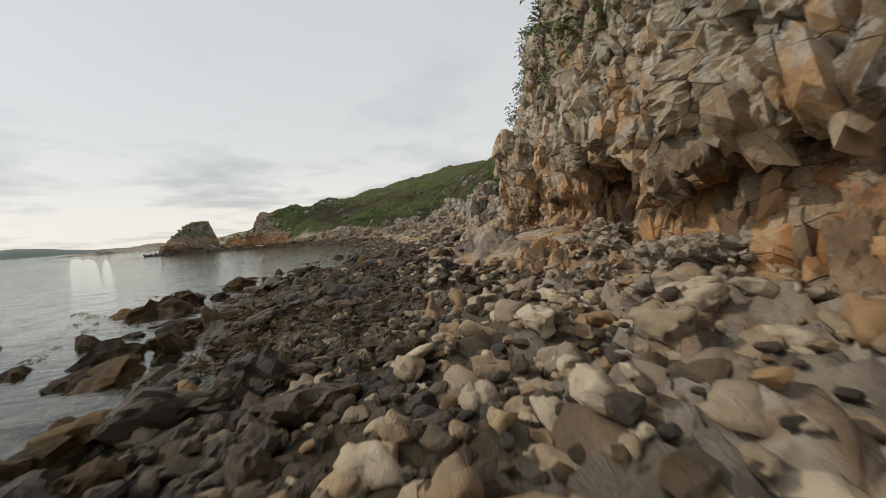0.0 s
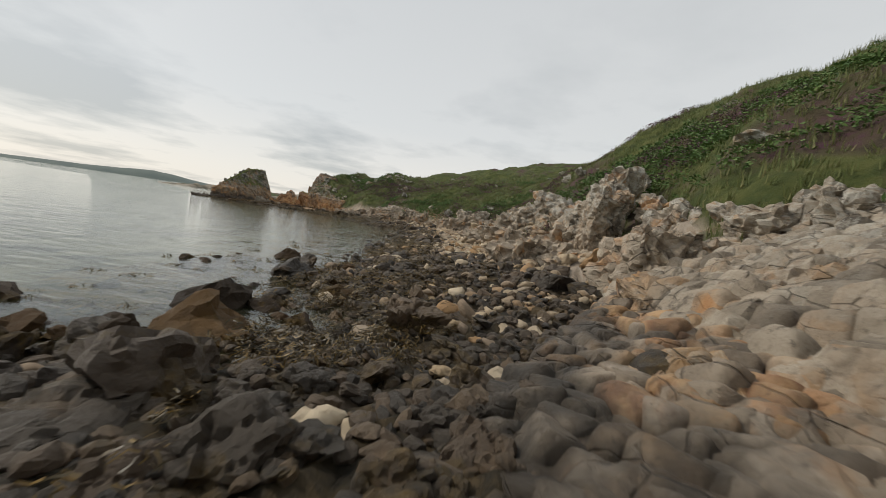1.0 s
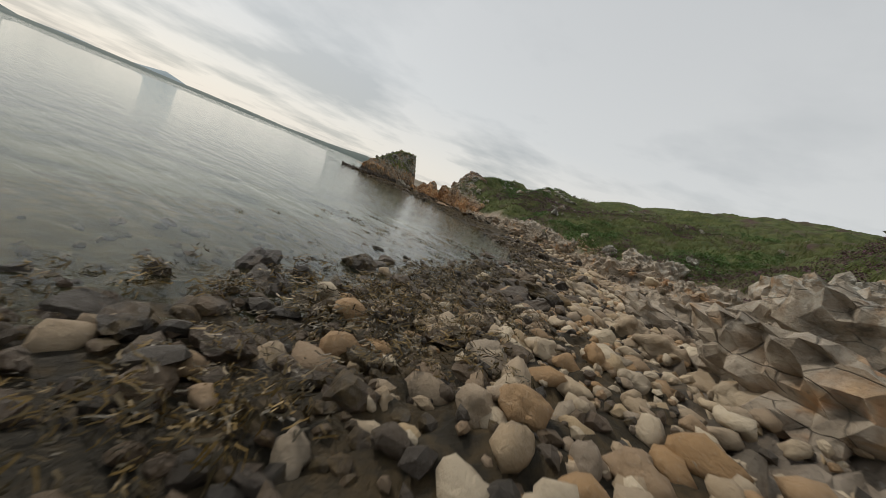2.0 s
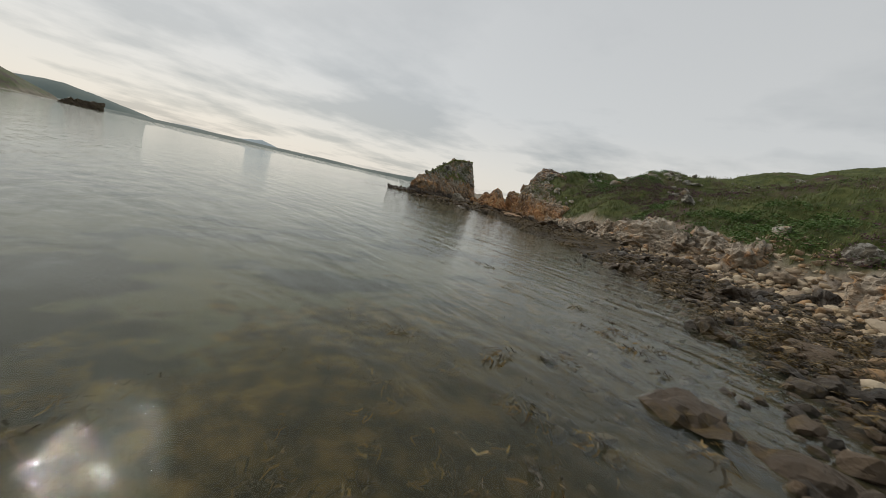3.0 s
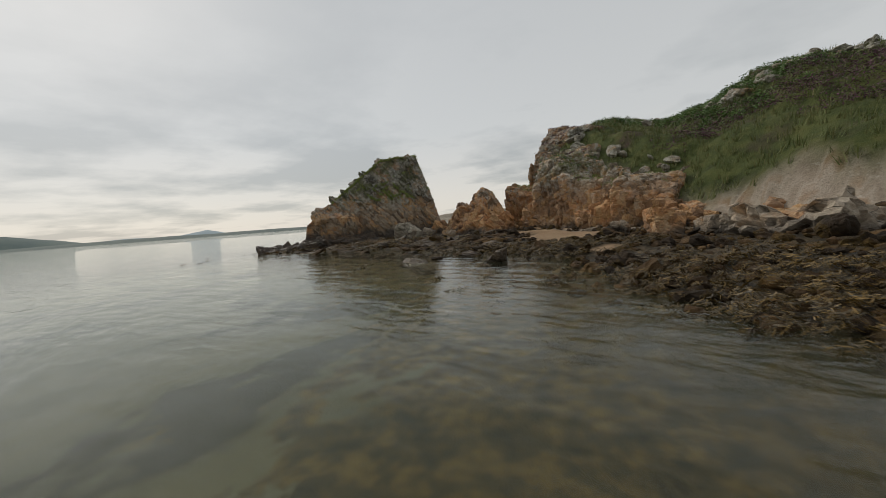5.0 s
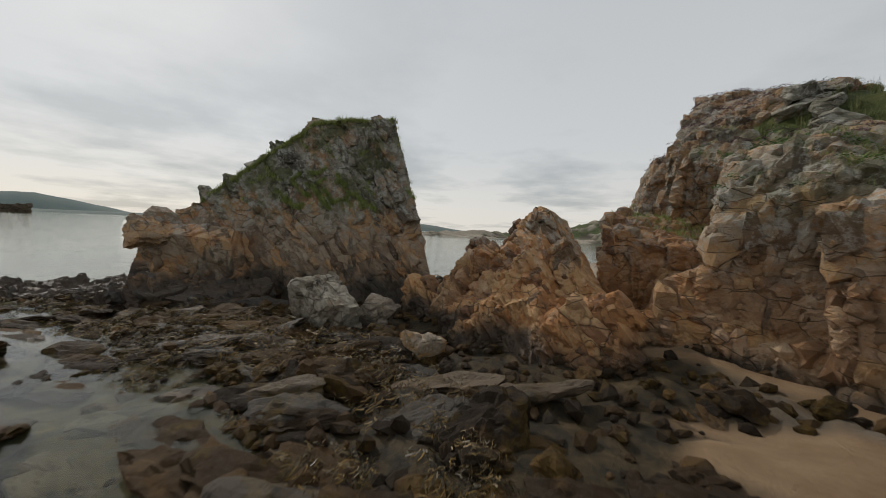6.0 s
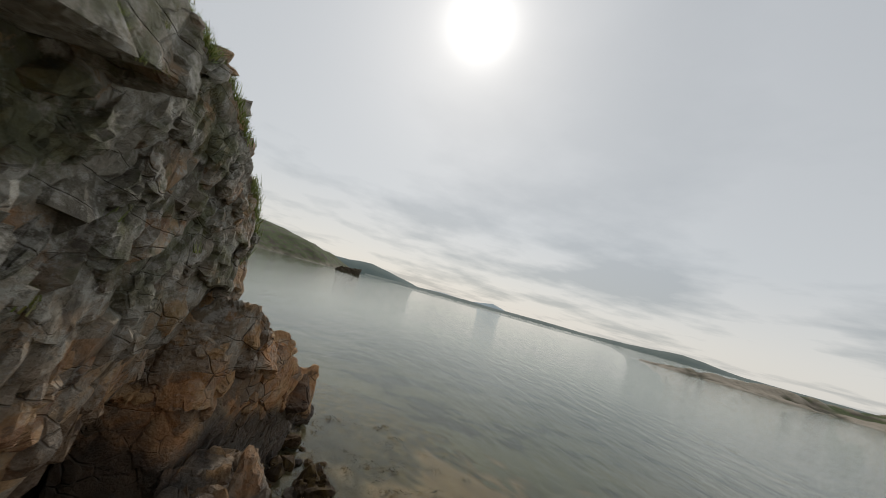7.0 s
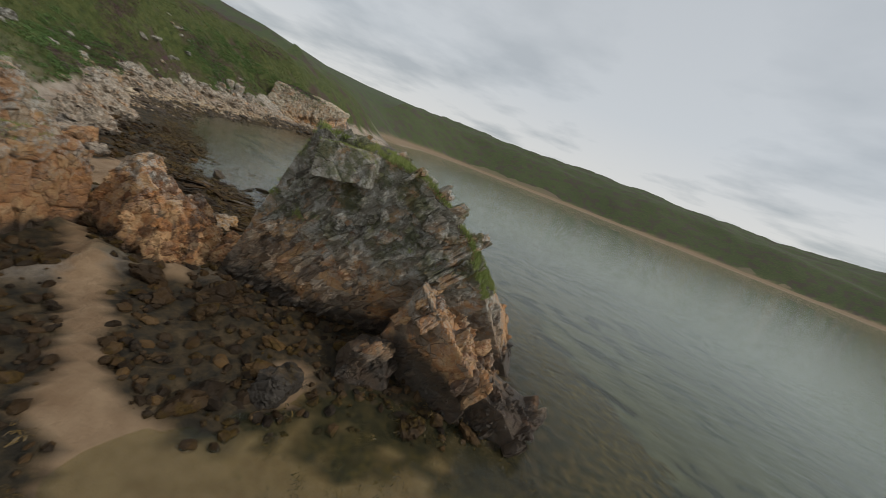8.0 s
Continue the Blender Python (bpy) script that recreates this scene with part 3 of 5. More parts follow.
def terrain(x, y):
    """Height and the masks veg, sand, bed, far of the coast."""
    d = shore_distance(x, y)
    p2 = np.stack([x, y, np.zeros_like(x)], -1)
    far = smoothstep(140, 260, np.hypot(x + 20, y - 60))
    wob = vnoise(p2 * 0.18, 11) * 1.6 * (1 - far) + far * 14 * fbm(p2 * 0.012, 3, 13)
    dd = d + wob * smoothstep(2, 9, np.abs(d))
    south = np.interp(dd, [-400, -120, -40, -12, -4, 0, 4, 8, 12, 20, 27, 36, 55, 100, 300, 900], [-9, -7, -3.0, -1.05, -0.32, -0.05, 0.5, 1.0, 3.8, 11.0, 16.4, 20.5, 23.4, 26, 32, 45])
    north = np.interp(dd, [-400, -120, -40, -12, -4, 0, 4, 7, 10, 18, 26, 40, 60, 100, 300, 900], [-9, -7, -3.2, -1.5, -0.5, -0.05, 0.5, 0.9, 2.6, 6.6, 10.0, 15.6, 20.0, 23.6, 29, 40])
    along = smoothstep(52, 86, y)
    near = south * (1 - along) + north * along
    away = np.interp(dd, [-400, -120, -40, -12, 0, 8, 16, 60, 150, 400], [-9, -7, -4, -2, 0, 2.0, 7, 24, 42, 70])
    away = np.where(away > 0, away * (0.42 + (1.18 * smoothstep(-215, -110, x) + 1.0 * lump(x, y, -105, 300, 45)) * (y > 100) + 0.65 * (y <= 100)), away)
    h = near * (1 - far) + away * far
    h = h + (1 - far) * smoothstep(9, 18, d) * (1.5 * lump(x, y, 16, 117, 16) + 1.1 * lump(x, y, 15, 63, 8) - 0.7 * lump(x, y, 18, 41, 6) - 1.6 * lump(x, y, -9, 113, 14) - 0.6 * lump(x, y, -28, 118, 8))
    cove = (1 - smoothstep(17, 20, y)) * smoothstep(2, 4, x) * (1 - smoothstep(8, 12, x)) * (1 - far)
    h = h * (1 - cove) + np.minimum(h, 0.95 + 0.06 * (x - 3)) * cove
    # the neck and the sand inlet between headland, pinnacle and stack
    neck = np.maximum(lump(x, y, -46.5, 97, 7.5), np.maximum(lump(x, y, -57, 97, 9), lump(x, y, -53, 105, 5)))
    neck = np.maximum(neck, np.maximum(lump(x, y, -36, 91, 7), lump(x, y, -46, 104, 3.2)))
    neck = smoothstep(0.25, 0.75, neck)
    flat = 0.35 + 0.12 * vnoise(p2 * 0.5, 21)
    h = h * (1 - neck) + np.minimum(h, flat) * neck
    # the headland: flat inlet up to the cliff's foot, then a shoulder lower than the hill behind
    foot = np.interp(x, [-47, -42, -36, -26], [101.8, 101.3, 98.2, 92.3])
    rim = np.interp(x, [-47, -41, -37, -32, -26], [7.6, 8.3, 6.4, 3.6, 2.6])
    t = y - foot
    east = smoothstep(-40, -26, x)
    back = np.interp(t, [0, 1.0, 3.0, 6, 10, 18, 30, 60], [0, 0.1, 0.62, 0.95, 1.02, 1.05, 1.05, 1.05])
    rise = np.interp(t, [0, 6, 14, 30, 60], [0, 0.3, 1.5, 4.2, 7.0]) * (1 - east) + np.interp(t, [0, 4, 14, 30, 60], [0, 1.8, 6.6, 11.0, 14.0]) * east
    hd = np.where(t < 0, 0.45, 0.45 + (rim - 0.45) * back + rise) + 0.15 * vnoise(p2 * 0.6, 23)
    wh = smoothstep(-45.5, -41.5, x) * (1 - smoothstep(-27, -16, x)) * smoothstep(-7, -3, t) * (1 - smoothstep(34, 55, t)) * (d > 1.5)
    h = h * (1 - wh) + hd * wh
    cliffy = wh * smoothstep(-0.5, 0.5, t) * (1 - smoothstep(1.4, 3.0, t + vnoise(p2 * 0.5, 25)))
    # far hills
    h = h + far * smoothstep(0, 45, d) * (64 * lump(x, y, -740, -450, 125) + 7 * lump(x, y, -620, -420, 100) + 9 * (lump(x, y, -785, -25, 70) + lump(x, y, -770, -140, 80)) + 12 * smoothstep(-520, -250, x) * (y < -150))
    veg = smoothstep(11.5, 13.0, dd + 2.2 * np.maximum(along, 0.7 * smoothstep(18, 25, y)) + 1.8 * vnoise(p2 * 0.45, 31)) * (1 - neck)
    veg = veg * (1 - cove) * (1 - cliffy) * (1 - wh * (t < 0.3))
    veg = np.maximum(veg * (1 - far), far * smoothstep(3, 12, dd))
    beach = far * smoothstep(-90, -190, y) * smoothstep(-660, -600, x) + far * lump(x, y, -55, 330, 20)
    h = np.where((beach > 0.3) & (d > 0), np.minimum(h, 0.10 * d + np.maximum(d - 34, 0) * 0.5), h)
    veg = veg * (1 - np.clip(beach, 0, 1) * (1 - smoothstep(26, 36, d)))
    sand = np.maximum(np.clip(beach, 0, 1) * (d > -30), 0)
    inlet = np.maximum(np.maximum(channel(x, y), lump(x, y, -38.0, 94.2, 2.4)), np.maximum(lump(x, y, -40.7, 96.3, 1.7), lump(x, y, -34.4, 88.7, 0.8)))
    inlet = np.maximum(np.maximum(inlet, lump(x, y, -61, 110, 6.5) * (d < 0.2)), np.maximum(lump(x, y, -59.4, 107.8, 2.2), np.maximum(lump(x, y, -57.2, 103.6, 1.0), lump(x, y, -50.4, 101.5, 0.6))))
    sand = np.maximum(sand, smoothstep(0.42, 0.55, inlet + 0.14 * vnoise(p2 * 0.8, 41) + 0.16 * vnoise(p2 * 2.1, 42)))
    h = h + 0.14 * vnoise(p2 * 0.45, 43) * sand * (1 - far)
    bed = np.maximum(cliffy, 0) + (1 - cliffy) * smoothstep(6.5, 8.5, dd + 0.6 * along + 2.2 * (1 - smoothstep(8, 14, y)) + 1.5 * vnoise(p2 * 0.5, 51)) * (1 - neck)
    # relief
    rocky = (1 - far) * (1 - sand) * (1 - veg)
    p3 = np.stack([x, y, h * 1.0], -1)
    act = rocky > 0.02
    rel, joint = np.zeros_like(h), np.zeros_like(h)
    if act.any():
        q = p3[act]
        amp = (0.3 + 0.7 * bed[act]) * smoothstep(-6, 1, d[act])
        for size, a, sd in (((0.95, 0.65, 0.6), 0.36, 61), ((0.46, 0.34, 0.32), 0.18, 63)):
            f1, f2, r, o = cells((q @ BED) / np.array(size), sd)
            rel[act] += amp * a * ((r[:, 0] - 0.5) + 0.5 * ((r - 0.5) * o).sum(-1) + 0.95 * smoothstep(0, 0.26, f2 - f1) - 0.75)
            joint[act] += r[:, 1] * (0.6 if sd == 61 else 0.4)
    h = h + rel * rocky
    hum = veg * (1 - far)
    h = h + hum * (0.9 * fbm(p2 * 0.22, 3, 71) + 0.25 * fbm(p2 * 1.1, 3, 73)) + far * veg * 5 * fbm(p2 * 0.02, 4, 75)
    return h, veg, sand, bed, far, np.where(act, joint, 0.5)


def lines(lo, hi, step, reach, dense=None):
    """Grid lines: even steps from lo to hi, finer in the dense stretch, then ever wider ones out to reach."""
    mid = np.arange(lo, hi + 1e-6, step)
    if dense:
        mid = np.concatenate([mid[mid < dense[0]], np.arange(dense[0], dense[1], 0.15), mid[mid >= dense[1]]])
    grow = step * 1.16 ** np.arange(1, 60)
    out = np.cumsum(grow)
    out = out[out < reach]
    return np.concatenate([lo - out[::-1], mid, hi + out])


gx, gy = lines(-70, 16, 0.36, 4200, (-6.5, 8.5)), lines(-6, 122, 0.36, 4200, (-3, 27))
X, Y = np.meshgrid(gx, gy)
hz, veg, sand, bed, far, joint = terrain(X.ravel(), Y.ravel())
hz = hz - 7.0 * far * (hz > -5)      # the distant land has sheets of its own
V = np.stack([X.ravel(), Y.ravel(), hz], -1)
ny, nx = X.shape
I = np.arange(ny * nx).reshape(ny, nx)
Fq = np.stack([I[:-1, :-1], I[:-1, 1:], I[1:, 1:], I[1:, :-1]], -1).reshape(-1, 4)
ground = new("ground", mesh_np("ground", V, Fq, True))
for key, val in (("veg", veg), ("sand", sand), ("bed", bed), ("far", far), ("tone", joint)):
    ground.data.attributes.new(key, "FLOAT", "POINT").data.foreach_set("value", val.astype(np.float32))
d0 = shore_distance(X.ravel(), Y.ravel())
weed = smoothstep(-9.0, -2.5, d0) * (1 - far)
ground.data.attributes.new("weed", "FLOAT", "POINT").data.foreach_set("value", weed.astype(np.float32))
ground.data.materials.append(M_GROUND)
tagged(ground, "rocky shore, heathery green hill and sandy seabed in one sheet", "ground", kind="structure")


def ground_z(x, y):
    return terrain(np.asarray(x, float), np.asarray(y, float))[0]


def far_land(name, label, x0, x1, y0, y1, step):
    X, Y = np.meshgrid(np.arange(x0, x1, step), np.arange(y0, y1, step))
    h, veg, sand, bed, far, joint = terrain(X.ravel(), Y.ravel())
    p = np.stack([X.ravel(), Y.ravel(), 0 * h], -1)
    d = shore_distance(X.ravel(), Y.ravel())
    bare = (1.0 if step < 4 else 0.15) * smoothstep(0.0, 0.16, fbm(p * 0.16, 4, 301) + 0.26 * (1 - smoothstep(4, 14, d)) - 0.16 * smoothstep(14, 26, d)) * (1 - smoothstep(30, 70, d)) * (1 - sand)
    veg = veg * (1 - 0.9 * bare)
    h = np.where(d < -10, -6.0, h) + 1.2 * bare - 30.0 * (1 - smoothstep(0.75, 0.95, far))
    ny, nx = X.shape
    I = np.arange(ny * nx).reshape(ny, nx)
    F = np.stack([I[:-1, :-1], I[:-1, 1:], I[1:, 1:], I[1:, :-1]], -1).reshape(-1, 4)
    ob = new(name, mesh_np(name, np.stack([X.ravel(), Y.ravel(), h], -1), F, True))
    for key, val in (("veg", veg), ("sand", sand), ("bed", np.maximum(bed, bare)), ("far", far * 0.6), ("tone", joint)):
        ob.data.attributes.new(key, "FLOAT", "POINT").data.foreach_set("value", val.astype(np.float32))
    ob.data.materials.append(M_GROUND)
    return tagged(ob, label, "land", kind="structure")


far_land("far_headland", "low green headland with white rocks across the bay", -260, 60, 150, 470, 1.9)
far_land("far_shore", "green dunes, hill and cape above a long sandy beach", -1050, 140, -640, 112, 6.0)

# the sea
sx, sy = lines(-130, 10, 2.5, 4300), lines(-30, 170, 2.5, 4300)
X, Y = np.meshgrid(sx, sy)
ny, nx = X.shape
I = np.arange(ny * nx).reshape(ny, nx)
Fq = np.stack([I[:-1, :-1], I[:-1, 1:], I[1:, 1:], I[1:, :-1]], -1).reshape(-1, 4)
sea = new("water", mesh_np("water", np.stack([X.ravel(), Y.ravel(), 0 * X.ravel()], -1), Fq, True))
deep = smoothstep(0.3, 3.6, -terrain(X.ravel(), Y.ravel())[0])
sea.data.attributes.new("deep", "FLOAT", "POINT").data.foreach_set("value", deep.astype(np.float32))
sea.data.materials.append(M_SEA)
tagged(sea, "calm grey-green sea, clear over the shallows", "sea", kind="structure")


def ridge(name, label, profile, dist, depth, mat, seed, category="hill"):
    """A distant range: profile of (bearing, height) pairs at a distance from the bay."""
    b = np.array(profile, float)
    bb = np.linspace(b[0, 0], b[-1, 0], 160)
    top = np.interp(bb, b[:, 0], b[:, 1])
    rows = 9
    Vr = []
    for r in range(rows):
        u = r / (rows - 1)
        rr = dist + depth * (u - 0.5)
        shape = np.sin(np.pi * u) ** 0.8
        rad = np.radians(bb)
        xs, ys = -50 - np.sin(rad) * rr, 95 + np.cos(rad) * rr
        nz = fbm(np.stack([xs, ys, 0 * xs], -1) / (dist * 0.05), 4, seed)
        Vr.append(np.stack([xs, ys, top * shape * (1 + 0.22 * nz * (0.3 + u * (1 - u))) - 2 * (r in (0, rows - 1))], -1))
    Vr = np.concatenate(Vr)
    I = np.arange(rows * 160).reshape(rows, 160)
    Fr = np.stack([I[:-1, :-1], I[:-1, 1:], I[1:, 1:], I[1:, :-1]], -1).reshape(-1, 4)
    ob = new(name, mesh_np(name, Vr, Fr, True))
    ob.data.materials.append(mat)
    return tagged(ob, label, category, kind="structure")


# distance haze is painted straight into these hill colours
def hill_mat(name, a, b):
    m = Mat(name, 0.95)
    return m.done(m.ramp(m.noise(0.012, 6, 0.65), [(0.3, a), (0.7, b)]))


ridge("distant_hill", "hill across the bay, tinted blue-green for haze", [(81, 4), (83, 10), (86, 42), (89, 66), (91.5, 82), (94, 80), (97, 70), (103, 60), (112, 30)], 2600, 500, hill_mat("hazy_hill", (0.075, 0.115, 0.115), (0.11, 0.145, 0.13)), 3)
ridge("distant_mountain", "mountain on the horizon, painted pale blue for haze", [(66, 5), (69.5, 22), (71, 48), (71.7, 60), (72.4, 50), (75, 24), (80, 30), (88, 8)], 4000, 500, hill_mat("hazy_mountain", (0.26, 0.33, 0.37), (0.30, 0.36, 0.39)), 4)
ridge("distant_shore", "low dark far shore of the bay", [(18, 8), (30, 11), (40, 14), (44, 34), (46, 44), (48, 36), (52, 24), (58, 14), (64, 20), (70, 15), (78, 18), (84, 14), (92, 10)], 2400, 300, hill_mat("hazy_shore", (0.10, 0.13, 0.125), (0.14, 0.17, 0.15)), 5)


# ---- rock masses ----
def part(name, VT, F, mat, parent, label="", smooth=False):
    ob = new(name, toned(mesh_np(name, VT[0], F, smooth), VT[1]))
    ob.data.materials.append(mat)
    ob.parent = parent
    if label:
        ob["label"] = label
    return ob


def rock_thing(name, label, category, pieces, mat, n=7, coarse=(1.6, 1.1, 0.8), amp=0.45, seed=1, crack=0.5, kind="", names=(), bed=BED):
    """A large rock: one part for each of its masses."""
    root = new(name)
    for k, (c, pl, lod) in enumerate(pieces):
        V, F = planes_mass(c, pl, n + lod)
        nm = names[k] if k < len(names) else "crag"
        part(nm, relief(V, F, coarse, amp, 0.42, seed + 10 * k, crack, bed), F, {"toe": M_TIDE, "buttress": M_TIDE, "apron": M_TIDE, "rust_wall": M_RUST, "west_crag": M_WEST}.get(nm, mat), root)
    return tagged(root, label, category, kind=kind)


def joint_block(seed, n):
    """A unit block of jointed rock: uneven box with broken corners, split again by finer joints."""
    V, F = planes_mass((0, 0, 0), box_planes((0, 0, 0), (1, 1, 1), (0, 0, 0), seed, 6, 0.15), n)
    rot = np.array(Euler((0.3 * (seed % 3), 0.2, 0.4 * (seed % 5))).to_matrix())
    d = blocky(V, (0.55, 0.42, 0.36), 0.16, seed, 0.5, rot, 0.8) + blocky(V, (0.22, 0.2, 0.17), 0.05, seed + 1, 0.4, rot, 0.8) + 0.025 * fbm(V * 6, 2, seed)
    return V + normals(V, F) * d[:, None], F


JOINTS = [joint_block(900 + k, 4) for k in range(14)]
JOINTS_FAR = [joint_block(900 + k, 2) for k in range(14)]


def worn_block(seed, n):
    """A unit block with sea-worn rounded edges."""
    rg = np.random.default_rng(seed)
    D, F = ico(n)
    nv = np.concatenate([np.eye(3), -np.eye(3), rg.normal(0, 1, (5, 3))])
    nv[:6] += rg.normal(0, 0.14, (6, 3))
    nv /= np.linalg.norm(nv, axis=1)[:, None]
    dist = np.concatenate([np.full(6, 0.5), rg.uniform(0.5, 0.66, 5)])
    inv = ((np.maximum(D @ nv.T, 0) / dist) ** 11).sum(1)
    r = (inv + 1e-9) ** (-1 / 11) * (1 + 0.07 * fbm(D * 2.2 + seed, 3, seed))
    return D * r[:, None], F


WORN = [worn_block(1900 + k, 4) for k in range(14)]
WORN_FAR = [worn_block(1900 + k, 3) for k in range(14)]
JOINT_MESH = {}


def clad(root, masses, mat, n, size, bed, seed, keep, proud=0.16, gap=0.55, single=300, jitter=0.06, worn=False):
    """Jointed blocks standing a little proud of rock masses: the first ones as parts, the rest as one mesh."""
    rg = np.random.default_rng(seed)
    P, N, A = [], [], []
    for c, pl, lod in masses:
        V, F = planes_mass(c, pl, 5)
        a, b, d = V[F[:, 0]], V[F[:, 1]], V[F[:, 2]]
        cr = np.cross(b - a, d - a)
        ar = np.linalg.norm(cr, axis=1)
        P.append((a + b + d) / 3)
        N.append(cr / np.maximum(ar, 1e-9)[:, None])
        A.append(ar)
    P, N, A = np.concatenate(P), np.concatenate(N), np.concatenate(A)
    ok = keep(P, N)
    P, N, A = P[ok], N[ok], A[ok] / A[ok].sum()
    size = np.array(size)
    at, out = np.empty((0, 3)), []
    for i in rg.choice(len(P), 12 * n, p=A):
        q = P[i] @ bed / size
        if len(at) and (np.abs(at - q).max(1) < gap).any():
            continue
        at = np.vstack([at, q])
        out.append(i)
        if len(out) == n:
            break
    turns = np.array([bed @ np.array(Euler(rg.normal(0, jitter, 3)).to_matrix()) for _ in out])
    dims = size * rg.uniform(0.75, 1.35, (len(out), 3))
    Nn = N[out]
    reach = (np.abs(np.einsum("kij,ki->kj", turns, Nn)) * dims).sum(1) / 2
    places = P[out] + Nn * (rg.uniform(0.2, 1.0, len(out)) * proud - 0.82 * reach)[:, None]
    var = rg.integers(0, len(JOINTS), len(out))
    for k in range(min(single, len(out))):
        key = (int(var[k]), mat[0].name, worn)
        if key not in JOINT_MESH:
            JOINT_MESH[key] = mesh_np("rock_block", *(WORN if worn else JOINTS)[key[0]], worn)
            JOINT_MESH[key].materials.append(mat[0])
        ob = new("rock_block", JOINT_MESH[key])
        ob.parent = root
        ob.matrix_basis = Matrix.LocRotScale(Vector(places[k]), Matrix(turns[k].tolist()).to_quaternion(), Vector(dims[k]))
    if len(out) > single:
        parts, tone = [], []
        for k in range(single, len(out)):
            V, F = (WORN_FAR if worn else JOINTS_FAR)[var[k]]
            parts.append(((V * dims[k]) @ turns[k].T + places[k], F))
            tone.append(np.full(len(V), rg.random()))
        V, F = merge(parts)
        part("rock_blocks", (V, np.concatenate(tone)), F, mat[1], root)["kind"] = "stuff"


def block(c, size, turn=(0, 0, 0), seed=0, lod=0, chamfers=9, rough=0.16):
    return (c, box_planes(c, size, turn, seed, chamfers, rough), lod)


# the sea stack: a wedge, high at the gap, falling seaward
tower = ((-56.3, 97.9, 3.0), [((0.63, -0.77, 0.2), (-55.8, 96.1, 1.5)), ((0.03, 1.0, 0.05), (-57, 99.9, 3)), ((-0.25, 0.9, -0.36), (-57, 99.9, 2.0)), ((0.9, 0.25, 0.40), (-50.75, 99.9, 2.47)), ((0.97, -0.1, 0.06), (-50.55, 99.9, 1.5)),
         ((-0.48, -0.38, 0.79), (-57.9, 95.1, 5.4)), ((-0.1, 0.05, 1.0), (-54.6, 99.2, 7.75)), ((-0.8, 0.1, 0.45), (-61.7, 98.4, 4.6)), ((-0.75, -0.66, 0.1), (-60.8, 91.9, 1.5)), ((0, 0, -1), (0, 0, -1.2))], 1)
shoulder = block((-58.0, 94.2, 1.3), (2.8, 1.9, 3.4), (4, -8, 39), 6, 0, 5, 0.12)
cornice = block((-55.2, 99.4, 6.75), (2.6, 1.9, 1.5), (8, -8, 8), 12, -1, 5)
beak = block((-54.2, 99.3, 7.35), (1.2, 1.1, 0.6), (-6, -10, 30), 13, -1, 5)
buttress = block((-61.2, 100.2, 0.9), (4.6, 2.0, 3.4), (6, -16, -4), 5, 0)
toe = block((-63.6, 100.2, 0.1), (4.6, 2.4, 2.0), (4, -14, -6), 8, -1)
toe2 = block((-58.9, 101.3, 0.2), (1.9, 1.5, 2.0), (6, 8, 15), 11, -1)
apron = block((-56.6, 93.4, 0.1), (4.4, 2.2, 1.5), (10, 5, 39), 9, -1)
apron2 = block((-59.6, 91.2, -0.1), (4.6, 2.4, 1.3), (8, 6, 36), 10, -1)
apron3 = block((-61.6, 89.6, -0.2), (3.2, 1.6, 0.9), (6, 8, 30), 14, -2)
stack = rock_thing("sea_stack", "grey lichen-covered sea stack with rusty foot and grassy top", "sea stack", [tower, shoulder, buttress, toe, toe2, apron, apron2, apron3, cornice, beak], M_STACK, 7, (2.4, 1.9, 1.1), 0.10, 4, 0.45, bed=SLAB, names=("tower", "shoulder", "buttress", "toe", "toe", "apron", "apron", "apron", "cornice", "cornice"))

clad(stack, [tower, shoulder], (M_STACK_B, M_STACK), 800, (1.25, 0.9, 0.5), SLAB, 501, lambda P, N: (P[:, 2] > 0.2) & (N[:, 2] < 0.3) & (N[:, 2] > -0.7), 0.11, 0.5)
clad(stack, [buttress, toe, toe2, apron, apron2, apron3], (M_TIDE_B, M_TIDE), 260, (0.95, 0.65, 0.36), SLAB, 511, lambda P, N: (P[:, 2] > -0.3) & (N[:, 2] > -0.4), 0.1, 0.5)

# the orange pinnacle with its low ridge in the gap
pin = ((-46.9, 100.1, 1.3), [((0.82, -0.25, 0.42), (-46.4, 100.1, 3.8)), ((-0.80, -0.30, 0.5), (-47.5, 99.9, 3.55)), ((0.15, 0.95, 0.16), (-47.0, 100.7, 3.6)), ((-0.15, -0.82, 0.52), (-47.0, 99.8, 3.75)), ((0.4, 0.2, 0.9), (-46.7, 100.2, 4.05)), ((-0.3, 0.6, 0.7), (-47.2, 100.6, 3.8)), ((0, 0, -1), (0, 0, -1))], 1)
pin2 = block((-48.8, 99.9, 0.8), (3.2, 2.2, 3.8), (-6, 28, 24), 22)
pin3 = block((-47.0, 98.5, 0.45), (3.2, 2.0, 2.2), (5, -24, 40), 23)
pin4 = block((-44.9, 98.9, 0.6), (2.4, 2.4, 2.2), (0, -18, 20), 24)
pin5 = block((-50.2, 98.9, 0.25), (2.2, 1.8, 1.7), (4, 14, 30), 25)
pin6 = block((-45.6, 100.0, 1.2), (2.0, 1.6, 3.0), (8, -30, 10), 26)
pinnacle = rock_thing("rock_pinnacle", "orange-brown jagged rock pinnacle between stack and headland", "rock", [pin, pin2, pin3, pin4, pin5, pin6], M_PIN, 6, (1.5, 1.0, 0.7), 0.12, 40, 0.6, bed=SLAB)

